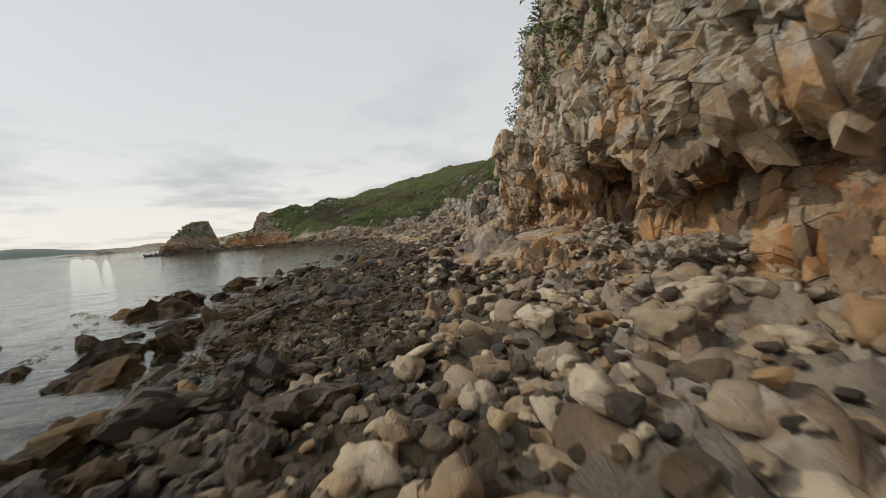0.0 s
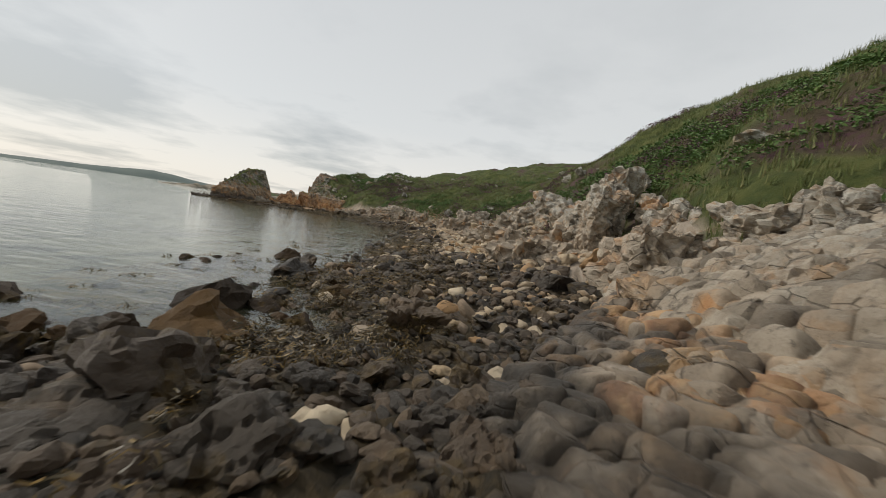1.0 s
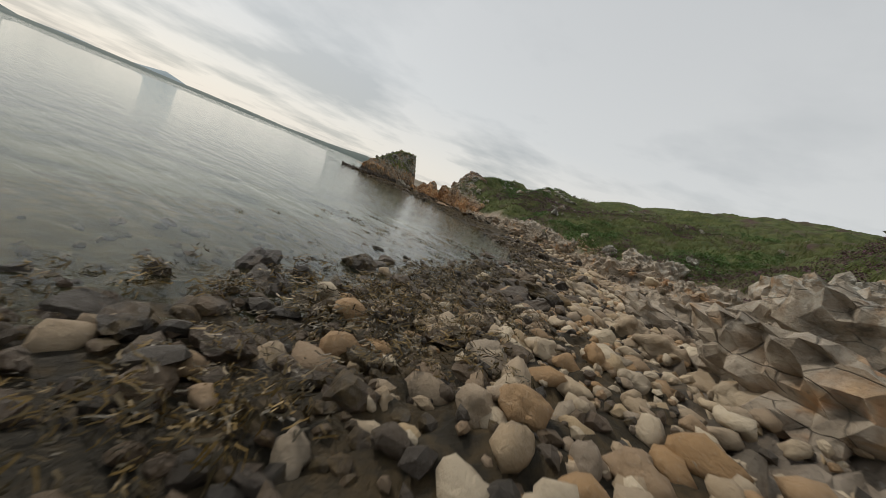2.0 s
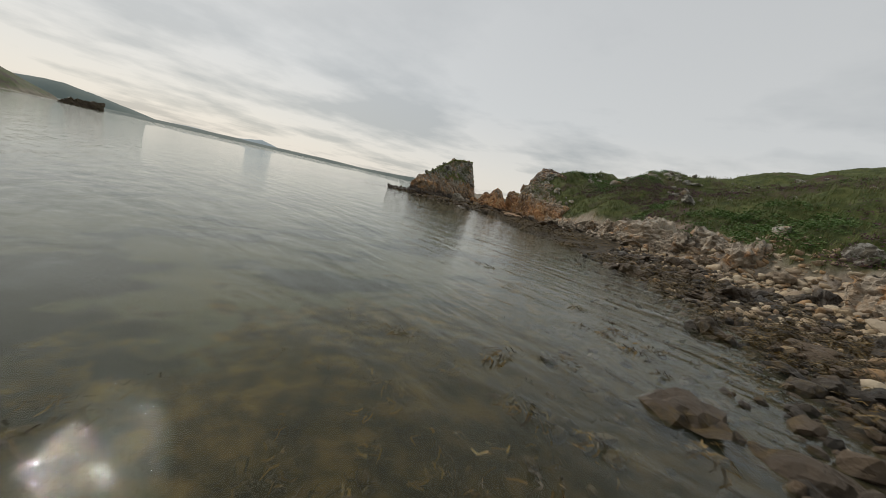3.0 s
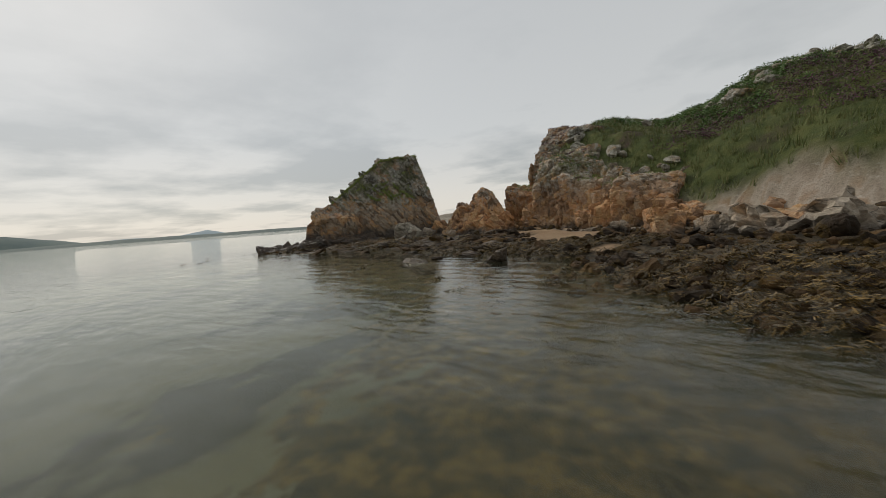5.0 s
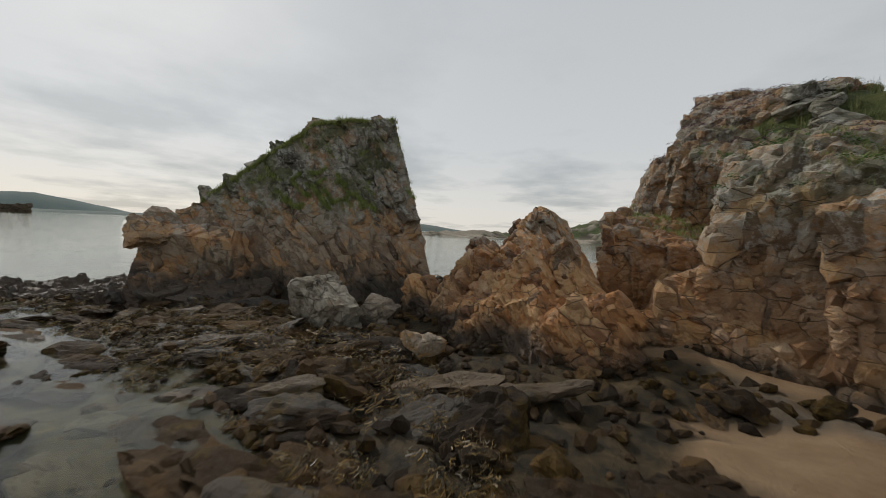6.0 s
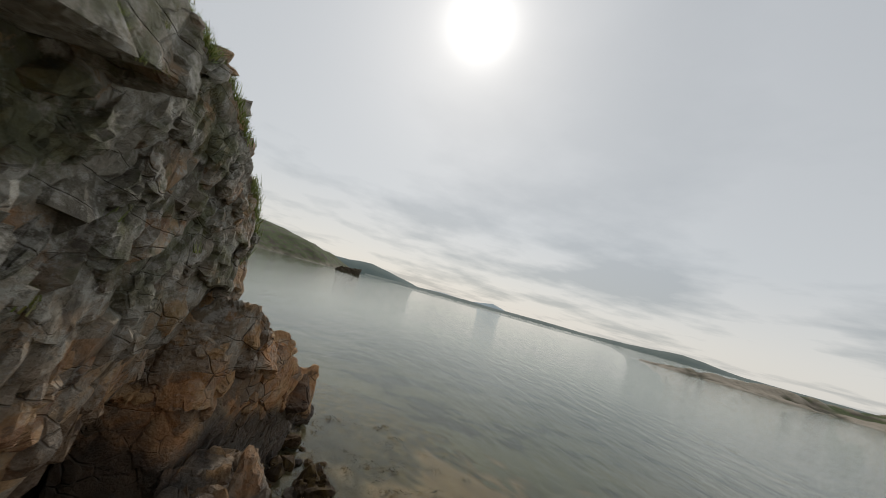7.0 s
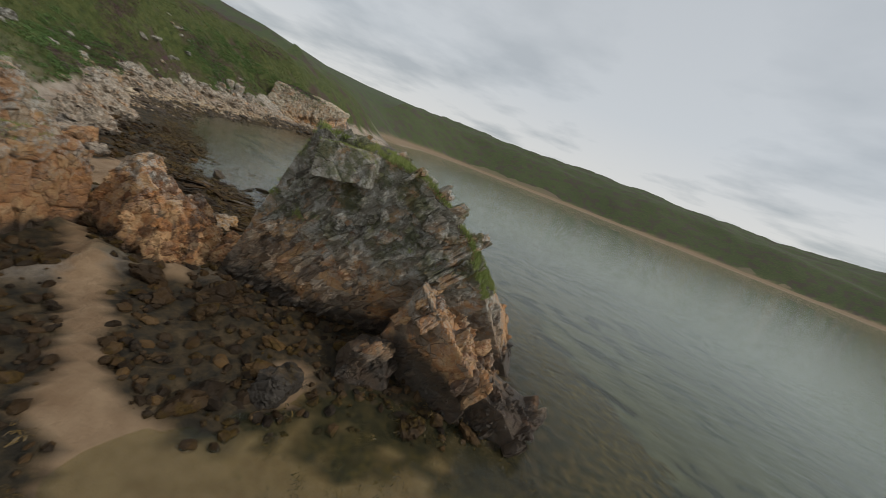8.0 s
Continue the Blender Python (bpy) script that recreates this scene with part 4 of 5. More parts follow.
clad(pinnacle, [pin, pin2, pin3, pin4, pin5, pin6], (M_PIN_B, M_PIN), 560, (0.8, 0.62, 0.5), SLAB, 503, lambda P, N: (P[:, 2] > 0.1) & (P[:, 2] < 3.7) & (N[:, 2] > -0.3), 0.12, 0.5)

# the headland cliff
heads = []
for k, x in enumerate((-43.3, -41.0, -38.0, -34.6, -31.2, -27.6, -24.0)):
    fy, rz = float(np.interp(x, [-47, -42, -36, -26], [101.8, 101.3, 98.2, 92.3])), float(np.interp(x, [-47, -41, -37, -32, -26], [7.6, 8.3, 6.4, 3.6, 2.6])) - (2.6, 0, 0.8, 0, 1.2, 0.9, 1.4)[k]
    heads.append(block((x, fy + 2.6, rz * 0.36 - 0.6), (4.2, 5.0, rz * 0.72 + 1.2), (3 + 2 * (k % 3), -3 + 3 * (k % 2), 10 - 9 * (k % 3)), 131 + k, 1 if k < 3 else 0, 7, 0.10))
heads += [block((-43.9, 103.9, 1.7), (2.0, 2.8, 5.0), (4, 12, 18), 144, 1, 6, 0.12), block((-41.2, 106.2, 3.4), (5.2, 5.2, 7.0), (6, -3, 8), 141, 1, 7, 0.12), block((-37.2, 103.6, 2.4), (4.6, 4.6, 5.2), (8, 3, -8), 142, 0, 7, 0.12), block((-43.3, 106.2, 2.4), (2.8, 5.6, 5.8), (4, 10, 16), 143, 1, 7, 0.12), block((-41.6, 102.0, 0.8), (5.0, 3.0, 4.4), (0, 8, 5), 35, 0), block((-36.8, 99.4, 0.6), (4.5, 2.6, 3.0), (5, -6, -10), 36, 0), block((-43.2, 110.8, 4.6), (4.0, 5.4, 9.8), (3, 6, 10), 32, 1), block((-45.9, 109.8, 3.4), (2.6, 4.6, 8.4), (0, 10, 14), 33, 1),
          block((-45.6, 116.0, 2.2), (5.0, 9.5, 7.0), (0, -20, -8), 37, 0), block((-48.5, 124.0, 0.8), (8, 13, 4.8), (0, -18, 0), 38, 0)]
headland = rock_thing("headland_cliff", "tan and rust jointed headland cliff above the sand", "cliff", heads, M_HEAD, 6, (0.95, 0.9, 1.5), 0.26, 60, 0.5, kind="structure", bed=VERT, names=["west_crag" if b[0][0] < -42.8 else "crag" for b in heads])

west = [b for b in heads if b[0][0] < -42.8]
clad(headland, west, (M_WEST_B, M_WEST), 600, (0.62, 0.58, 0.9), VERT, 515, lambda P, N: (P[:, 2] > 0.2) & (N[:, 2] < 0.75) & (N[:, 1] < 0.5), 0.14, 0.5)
clad(headland, [b for b in heads if b[0][0] >= -42.8], (M_HEAD_B, M_HEAD), 1200, (0.62, 0.58, 0.9), VERT, 505, lambda P, N: (P[:, 2] > 0.2) & (N[:, 2] < 0.7) & (N[:, 1] < 0.35), 0.14, 0.5)

# the overhanging cliff at the start
over = ((8.5, 9.5, 8.0), [((-1.0, 0.10, -0.16), (5.0, 12.0, 6.0)), ((-0.35, 0.85, 0.4), (5.6, 18.3, 5.0)), ((-0.2, 0, 0.97), (5.2, 12, 8.9)), ((0.15, -0.2, -0.95), (5.6, 6.0, 4.3)), ((1, 0, 0), (11.5, 0, 0)), ((-0.1, -1, 0), (0, -9, 0)), ((-0.6, 0.4, 0.68), (5.2, 13.5, 9.0))], 2)
wall = ((9.5, 0.0, 0.8), [((-0.90, 0.14, 0.40), (4.5, 4.0, 0.8)), ((-0.22, -0.1, 1.0), (5.8, 5.0, 2.9)), ((-0.45, 0.9, 0.15), (5.2, 8.6, 1.0)), ((1, 0, 0), (15, 0, 0)), ((0, -1, 0), (0, -13, 0)), ((0, 0, -1), (0, 0, -1.5))], 1)
inner = ((9.5, 4.0, 3.5), [((-1.0, 0.12, 0.12), (6.9, 7.0, 3.0)), ((1, 0, 0), (12, 0, 0)), ((0, -1, 0), (0, -13, 0)), ((0, 1, 0), (0, 17.5, 0)), ((0, 0, 1), (0, 0, 7.0)), ((0, 0, -1), (0, 0, -1.0))], 1)
lower = ((10.0, 14.0, 0.8), [((-0.93, -0.12, 0.28), (6.0, 13.0, 0.8)), ((-0.4, 0.95, 0.2), (5.6, 18.0, 1.0)), ((-0.15, -0.9, 0.15), (7.0, 9.2, 1.0)), ((-0.3, 0, 1), (6.6, 13, 3.0)), ((1, 0, 0), (17, 0, 0)), ((0, 0, -1), (0, 0, -1.5))], 0)
cl = [over, wall, inner, lower, block((5.5, 17.0, 4.4), (1.9, 2.6, 3.6), (8, -10, 20), 47, 0), block((5.0, 8.2, 4.6), (1.8, 2.6, 1.5), (16, -12, 35), 49, 0), block((5.0, 3.4, 4.3), (2.0, 3.0, 2.6), (6, -12, 12), 50, 0), block((5.3, 11.4, 3.9), (1.5, 2.2, 1.7), (20, -18, 25), 48, 0), block((5.2, 6.2, 3.1), (1.5, 1.6, 1.2), (-8, 14, 30), 53, -1),
      block((3.5, 8.6, 0.45), (1.7, 1.9, 1.5), (8, 14, 40), 51, -1), block((4.6, 17.0, 0.9), (2.2, 2.2, 2.0), (-6, 10, 10), 52, -1), block((6.4, 18.6, 1.4), (3.6, 3.0, 3.2), (0, 8, -12), 45, 0)]
cliff = rock_thing("overhanging_cliff", "tall overhanging tan cliff with rust stains and a dark hollow", "cliff", cl, M_CLIFF, 6, (1.3, 1.0, 0.75), 0.38, 80, 0.6, kind="structure", names=("overhang", "rust_wall", "rust_wall", "rust_wall"))
clad(cliff, cl[:2] + cl[3:], (M_CLIFF_B, M_CLIFF), 1500, (0.95, 0.7, 0.42), BED, 507, lambda P, N: (P[:, 2] > 0.6) & (N[:, 0] < 0.25) & (N[:, 2] < 0.6) & (P[:, 0] < 11) & (P[:, 1] > -3), 0.22, 0.5)
bedrock = ((9.5, 25.5, 0.0), [((-0.42, 0.02, 0.9), (6.0, 25, 2.3)), ((-0.85, 0.05, 0.5), (3.7, 25, 0.4)), ((-0.2, -0.95, 0.2), (6, 18.0, 1)), ((-0.3, 0.95, 0.25), (6.5, 34, 2)), ((1, 0, 0), (16, 0, 0)), ((0, 0, -1), (0, 0, -2))], 0)
clad(cliff, [bedrock], (M_RAMP_B, M_RAMP), 1000, (0.8, 0.62, 0.55), BED, 509, lambda P, N: (P[:, 2] > 0.0) & (P[:, 0] < 9) & (N[:, 0] < 0.2), 0.16, 0.48, 300, 0.12, True)
low_ledge = ((3.4, 21.0, 0.2), [((-0.25, 0.03, 0.97), (2.5, 20.5, 0.95)), ((-0.85, 0.45, 0.35), (1.3, 20.8, 0.55)), ((-0.2, -0.95, 0.3), (2.5, 17.9, 0.6)), ((-0.2, 0.95, 0.3), (4, 28.5, 0.6)), ((1, 0, 0), (6, 0, 0)), ((0, 0, -1), (0, 0, -1))], 0)
Vu, Fu = planes_mass(*low_ledge[:2], 6)
part("ledge", relief(Vu, Fu, (0.9, 0.7, 0.6), 0.14, 0.45, 85, 0.8, pillow=0.5), Fu, M_DARKRAMP_F, cliff, "dark wet ledge of worn rock")
clad(cliff, [low_ledge], (M_DARKRAMP, M_DARKRAMP_F), 300, (0.62, 0.5, 0.42), BED, 517, lambda P, N: (P[:, 2] > 0.2) & (P[:, 0] < 5.5), 0.12, 0.48, 300, 0.14, True)
Vu, Fu = planes_mass(*bedrock[:2], 7)
part("ramp", relief(Vu, Fu, (1.3, 0.95, 0.8), 0.16, 0.45, 83, 0.8, pillow=0.5), Fu, M_RAMP, cliff, "pale worn ramp of jointed rock")
Vs, Fs = planes_mass((4.3, 11.9, 0.7), [((-0.16, -0.05, 1.0), (3.0, 11.6, 1.22)), ((-0.9, 0.2, 0.35), (1.35, 11.3, 0.8)), ((0.1, -1, 0.35), (3.6, 9.4, 0.6)), ((-0.65, 0.75, 0.35), (2.5, 12.9, 0.95)), ((0.3, 0.9, 0.2), (5.2, 13.8, 1.0)), ((1, 0, 0), (6.2, 12, 0)), ((0, 0, -1), (4, 12, -1)), ((-0.7, -0.6, 0.6), (1.5, 9.8, 0.85))], 7)
slab = new("rock_slab")
part("slab", relief(Vs, Fs, (1.3, 1.0, 0.7), 0.06, 0.4, 95, 0.6, pillow=0.3), Fs, M_SLAB, slab)
tagged(slab, "broad tan slab with bright orange lichen below the cliff", "rock")


# ---- stones, outcrops, plants ----
RG = np.random.default_rng(11)


def stone_shape(seed, n, rounded=0.5, flat=0.7):
    """A unit stone: cut by random planes, edges worn."""
    rg = np.random.default_rng(seed)
    D, F = ico(n)
    nv = rg.normal(0, 1, (13, 3))
    nv /= np.linalg.norm(nv, axis=1)[:, None]
    dist = rg.uniform(0.62, 1.0, 13)
    k = 36 - 30 * rounded
    inv = (np.maximum(D @ nv.T, 0) / dist) ** k
    r = (inv.sum(1) + 1e-6) ** (-1 / k)
    r = np.minimum(r, 1.25)
    r *= 1 + (0.05 + 0.03 * (1 - rounded)) * fbm(D * 3 + seed, 3, seed)
    V = D * r[:, None] * (0.56, 0.44, 0.44 * flat)
    if rounded < 0.32:
        V = V + normals(V, F) * blocky(V, (0.5, 0.34, 0.26), 0.13, seed, 0.4, np.array(Euler((seed, 2 * seed, 3 * seed)).to_matrix()))[:, None]
    return V, F


def weighted_points(n, xlo, xhi, ylo, yhi, keep, rg):
    """n random places in a box of the plan, kept by a weight of (x, y, inland)."""
    out = []
    while sum(len(o) for o in out) < n:
        x, y = rg.uniform(xlo, xhi, 4 * n), rg.uniform(ylo, yhi, 4 * n)
        d = shore_distance(x, y)
        ok = rg.random(4 * n) < keep(x, y, d)
        out.append(np.stack([x, y, d], -1)[ok])
    return np.concatenate(out)[:n]


SHAPES = {k: [stone_shape(100 * k + s, n, rounded, flat) for s in range(8)] for k, n, rounded, flat in ((1, 4, 0.0, 0.62), (2, 3, 0.05, 0.62), (3, 2, 0.35, 0.8), (4, 4, 0.06, 0.66), (5, 3, 0.12, 0.68), (6, 2, 0.3, 0.7), (7, 1, 0.5, 0.8))}
MESHES = {}


def stone_thing(name, kind, variant, mat, place, turn, size, label, group):
    key = (kind, variant, mat.name)
    if key not in MESHES:
        V, F = SHAPES[kind][variant]
        me = mesh_np("stone", V, F, kind >= 4)
        me.materials.append(mat)
        MESHES[key] = me
    ob = new(name, MESHES[key])
    ob.matrix_world = Matrix.LocRotScale(Vector(place), Matrix(turn).to_quaternion(), Vector(size))
    return tagged(ob, label, "rock", group)


def stones(pts, sizes, kinds, mat, n_things, name, label, group, stuff_label, rg, stretch_y, sink=0.22):
    """Stones on the ground: those in a stretch of the plan as things, the rest as one mesh."""
    off = ~((pts[:, 0] > 1.5) & (pts[:, 1] > 9.4 - 2.2 * (sizes > 0.5)) & (pts[:, 1] < 14.6) & (pts[:, 0] < 7))      # none inside the big slab
    pts, sizes = pts[off], sizes[off]
    # rough x of the camera's track; stones close to it stay small
    camera_x = np.interp(pts[:, 1], [-3, 17, 21, 40, 46, 48], [0, 1, 1, -2.7, -6.5, -8.5])
    sizes = np.where((np.abs(pts[:, 0] - camera_x) < 1.6) & (pts[:, 1] < 48), np.minimum(sizes, 0.55), sizes)
    z = ground_z(pts[:, 0], pts[:, 1])
    turns = rand_turns(rg, len(pts), 0.3)
    scl = sizes[:, None] * rg.uniform(0.75, 1.3, (len(pts), 3))
    places = np.stack([pts[:, 0], pts[:, 1], z + scl[:, 2] * (0.30 - sink)], -1)
    var = rg.integers(0, 8, len(pts))
    mine = (pts[:, 1] > stretch_y[0]) & (pts[:, 1] < stretch_y[1])
    order = np.argsort(-sizes * mine)
    things = order[:n_things]
    for i in things:
        if mine[i]:
            stone_thing(name, kinds[0] if kinds[0] not in (1, 4) or (abs(pts[i, 0] - camera_x[i]) < 5 and pts[i, 1] < 30) or sizes[i] > 0.95 else kinds[0] + 1, int(var[i]), mat, places[i], turns[i].tolist(), scl[i], label, group)
    rest = np.ones(len(pts), bool)
    # finer shapes near the camera's track and for large stones
    close = (np.abs(pts[:, 0] - camera_x) < 3.0) & (pts[:, 1] < 24) | (sizes > 0.75)
    rest[[i for i in things if mine[i]]] = False
    parts = []
    for v in range(8):
        for kind, sel in ((kinds[1], rest & (var == v) & close), ({5: 6, 3: 7}.get(kinds[1], 3), rest & (var == v) & ~close)):
            if sel.any():
                V, F = SHAPES[kind][v]
                parts.append(scatter_mesh(V, F, places[sel], turns[sel], scl[sel]))
    if not parts:
        return
    V, F = merge(parts)
    ob = new(name + "s", mesh_np(name + "s", V, F, kinds[1] >= 4))
    ob.data.materials.append(mat)
    tagged(ob, stuff_label, "stones", kind="stuff")


def patch(x, y, seed, scale=0.1):
    return fbm(np.stack([x, y, 0 * x], -1) * scale, 3, seed)


def sandy(x, y):
    return terrain(x, y)[2]


def shore_noise(x, y):
    return vnoise(np.stack([x, y, 0 * x], -1) * 0.35, 91)


def upper(y):
    return 1.3 * smoothstep(8, 14, y) * (1 - smoothstep(30, 45, y)) - 2.4 * (1 - smoothstep(5, 10, y)) - 2.4 * smoothstep(31, 38, y) * (1 - smoothstep(62, 72, y))


big_dark = weighted_points(330, -16, 5, -2, 74, lambda x, y, d: smoothstep(-2.0, 0.8, d) * (1 - smoothstep(5.0, 7.5, d + 1.2 * shore_noise(x, y) - upper(y))), RG)
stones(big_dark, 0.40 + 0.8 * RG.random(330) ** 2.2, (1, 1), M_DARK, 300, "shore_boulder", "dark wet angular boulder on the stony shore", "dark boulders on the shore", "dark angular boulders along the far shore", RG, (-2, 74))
mid_dark = weighted_points(2900, -17, 5, -3, 76, lambda x, y, d: smoothstep(-2.5, 0.3, d) * (1 - smoothstep(4.5, 7.5, d + 1.2 * shore_noise(x, y) - upper(y))), RG)
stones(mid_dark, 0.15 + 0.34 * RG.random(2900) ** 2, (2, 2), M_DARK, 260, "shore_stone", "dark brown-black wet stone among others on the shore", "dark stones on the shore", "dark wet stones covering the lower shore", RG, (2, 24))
small_dark = weighted_points(13000, -17, 6, -3, 78, lambda x, y, d: smoothstep(-4, 0, d) * (1 - smoothstep(4, 8, d)) * (0.3 + 0.7 * (y < 32)), RG)
stones(small_dark, RG.uniform(0.09, 0.26, 13000), (3, 3), M_DARK, 0, "dark_pebble", "", "", "small dark pebbles filling the gaps between boulders", RG, (0, 0))

big_pale = weighted_points(300, -16, 6, -2, 76, lambda x, y, d: smoothstep(4.5, 7.0, d + 1.2 * shore_noise(x, y) - upper(y)) * (1 - smoothstep(9.0, 11.0, d)), RG)
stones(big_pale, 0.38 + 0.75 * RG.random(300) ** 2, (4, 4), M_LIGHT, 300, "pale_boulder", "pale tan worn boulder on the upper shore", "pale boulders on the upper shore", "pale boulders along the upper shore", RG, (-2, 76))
mid_pale = weighted_points(3600, -17, 6, -3, 80, lambda x, y, d: smoothstep(3.5, 7.0, d + 1.5 * shore_noise(x, y) - upper(y)) * (1 - smoothstep(9.0, 11.5, d)) + (0.16 - 0.08 * (y < 9)) * smoothstep(-1, 1, d) * (d < 5) + 0.9 * (x > 0.1) * (y > -2) * (y < 15) * (d < 9) + 2.0 * lump(x, y, 0.9, 24.6, 1.5), RG)
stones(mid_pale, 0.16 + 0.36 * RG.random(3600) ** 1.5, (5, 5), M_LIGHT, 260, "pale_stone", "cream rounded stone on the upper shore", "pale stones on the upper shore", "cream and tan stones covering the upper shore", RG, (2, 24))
small_pale = weighted_points(7000, -17, 6, -3, 80, lambda x, y, d: smoothstep(3.0, 6.5, d + 1.5 * shore_noise(x, y) - upper(y)) * (1 - smoothstep(9.5, 12, d)), RG)
stones(small_pale, RG.uniform(0.09, 0.24, 7000), (3, 3), M_LIGHT, 0, "pale_pebble", "", "", "small pale pebbles between the boulders", RG, (0, 0))

M_WEEDY = beach_mat("weed_covered_rock", [(0.0, (0.016, 0.011, 0.007)), (0.35, (0.034, 0.020, 0.009)), (0.6, (0.075, 0.042, 0.016)), (0.8, (0.016, 0.011, 0.007)), (1.0, (0.14, 0.08, 0.030))], 0.7, 0.7, 0.3, 0.12)
shal = weighted_points(260, -14, 0, -3, 30, lambda x, y, d: smoothstep(-6.0, -2.5, d) * (1 - smoothstep(0.0, 1.5, d)) * (0.25 + 0.75 * (patch(x, y, 251, 0.25) > 0.0)), RG)
stones(shal, 0.35 + 0.9 * RG.random(260) ** 2, (2, 2), M_WEEDY, 260, "weedy_rock", "olive-brown weed-covered rock awash in the shallows", "weedy rocks in the shallows", "weedy rocks in the shallows", RG, (-3, 30), 0.2)

# the neck round stack and pinnacle: dark weedy rocks on sand
neck_pts = weighted_points(4600, -64, -24, 80, 112, lambda x, y, d: smoothstep(-1.5, 0.5, d) * (1 - smoothstep(9, 12, d)) * (1 - sandy(x, y)) * (ground_z(x, y) < 1.3), RG)
stones(neck_pts[:170], 0.4 + 0.75 * RG.random(170) ** 2, (1, 1), M_WEEDY, 170, "weedy_boulder", "black weed-covered boulder beside the sand inlet", "weedy boulders by the stack", "weedy boulders", RG, (78, 112))
stones(neck_pts[170:], 0.12 + 0.40 * RG.random(4430) ** 1.5, (2, 3), M_WEEDY, 280, "weedy_stone", "dark weedy stone beside the sand inlet", "weedy stones by the stack", "dark weedy stones round the stack", RG, (84, 100))
for k, (x, y, sz, mat, lab) in enumerate([(-51.4, 95.3, (2.2, 1.4, 1.5), M_GREY, "large white-grey boulder against the stack's foot"), (-50.2, 96.4, (0.9, 0.8, 0.95), M_PALE, "pale rusty boulder beside a larger one"),
                                          (-47.3, 95.6, (1.05, 0.8, 0.7), M_SLAB, "tan angular boulder on dark rocks"), (-33.0, 93.2, (1.9, 1.4, 1.2), M_HEAD, "large tan boulder on the sand"), (-31.0, 92.2, (1.6, 1.3, 1.0), M_PALE, "tan boulder on the sand"),
                                          (-35.2, 93.6, (1.2, 1.0, 0.8), M_PALE, "pale boulder on the sand"), (-38.3, 86.4, (1.3, 0.9, 0.45), M_DARK, "dark flat rock at the water's edge"), (-57.2, 104.0, (1.2, 1.0, 0.9), M_DARK, "black angular rock standing on the sand"), (4.3, 24.2, (1.1, 0.9, 0.8), M_TANB, "tan boulder with an orange lichen patch"), (3.3, 20.6, (0.8, 0.7, 0.6), M_TANB, "tan boulder below the pale ramp"), (-0.3, 23.2, (0.9, 0.8, 0.7), M_DARK, "dark square boulder beside cream pebbles")]):
    zz = float(ground_z([x], [y])[0])
    c = (x, y, zz + 0.3 * sz[2])
    V, F = planes_mass(c, box_planes(c, sz, (10, 14, 37 * k), 400 + k, 8, 0.2), 5)
    V, tone = relief(V, F, (0.8, 0.6, 0.5), 0.14, 0.4, 410 + k, 0.4)
    ob = new("boulder", toned(mesh_np("boulder", V, F), tone))
    ob.data.materials.append(mat)
    tagged(ob, lab, "rock")

# long dark ledges in the shallows and on the neck
led = weighted_points(150, -58, -40, 83, 97, lambda x, y, d: smoothstep(-4.0, -1.0, d) * (1 - smoothstep(3.5, 6, d)) * (1 - sandy(x, y)), RG)
lz = ground_z(led[:, 0], led[:, 1])
for i, (x, y, d) in enumerate(led):
    s = float(RG.uniform(0.35, 0.9))
    stone_thing("ledge", 1 if i % 2 else 2, int(RG.integers(0, 8)), M_WEEDY if i % 3 else M_DARK, (x, y, max(float(lz[i]), -0.25) + 0.06), np.array(Euler((RG.normal(0, 0.15) + 0.25, RG.normal(0, 0.15), RG.normal(0.55, 0.3))).to_matrix()).tolist(), (2.2 * s, 1.1 * s, 0.8 * s), "long brown-black ledge of tilted rock in the shallows", "dark ledges by the stack")

# outcrops of pale bedrock along the foot of the hill
OUT = []
for s in range(12):
    V, F = planes_mass((0, 0, 0), box_planes((0, 0, 0), (1.6, 1.1, 0.95), (8, 10, 30), 200 + s, 10, 0.2), 5 if s < 6 else 4)
    V, tone = relief(V * 1.0, F, (0.46, 0.34, 0.30), 0.15, 0.5, 300 + s, 0.8, pillow=0.9)
    me = toned(mesh_np("outcrop", V, F, s < 3), tone)
    me.materials.append(M_PALE)
    OUT.append(me)
# outcrops keep clear of the camera's track
crop = weighted_points(170, -30, 13, 14, 98, lambda x, y, d: smoothstep(6.0, 8.0, d) * (1 - smoothstep(10.5, 13.0, d + 2 * smoothstep(45, 72, y))) * (np.abs(x - np.interp(y, [14, 21, 40, 46], [1, 1, -2.7, -6.5])) > 2.6), RG)
cz = ground_z(crop[:, 0], crop[:, 1])
for i, (x, y, d) in enumerate(crop):
    s = float(RG.uniform(0.7, 1.9)) * (0.62 if y < 32 else 1.0)
    ob = new("rock_outcrop", OUT[i % 6 + (0 if y < 24 else 6)])
    ob.matrix_world = Matrix.LocRotScale((x, y, cz[i] + 0.05 * s), Euler((RG.normal(0, 0.25) + 0.2, RG.normal(0, 0.25), RG.uniform(-0.6, 0.6) + 3.14 * RG.integers(0, 2))), (s * RG.uniform(0.8, 1.4), s, s * RG.uniform(0.7, 1.25)))
    tagged(ob, "pale jointed quartzite outcrop at the hill's foot", "rock", "outcrops along the shore")


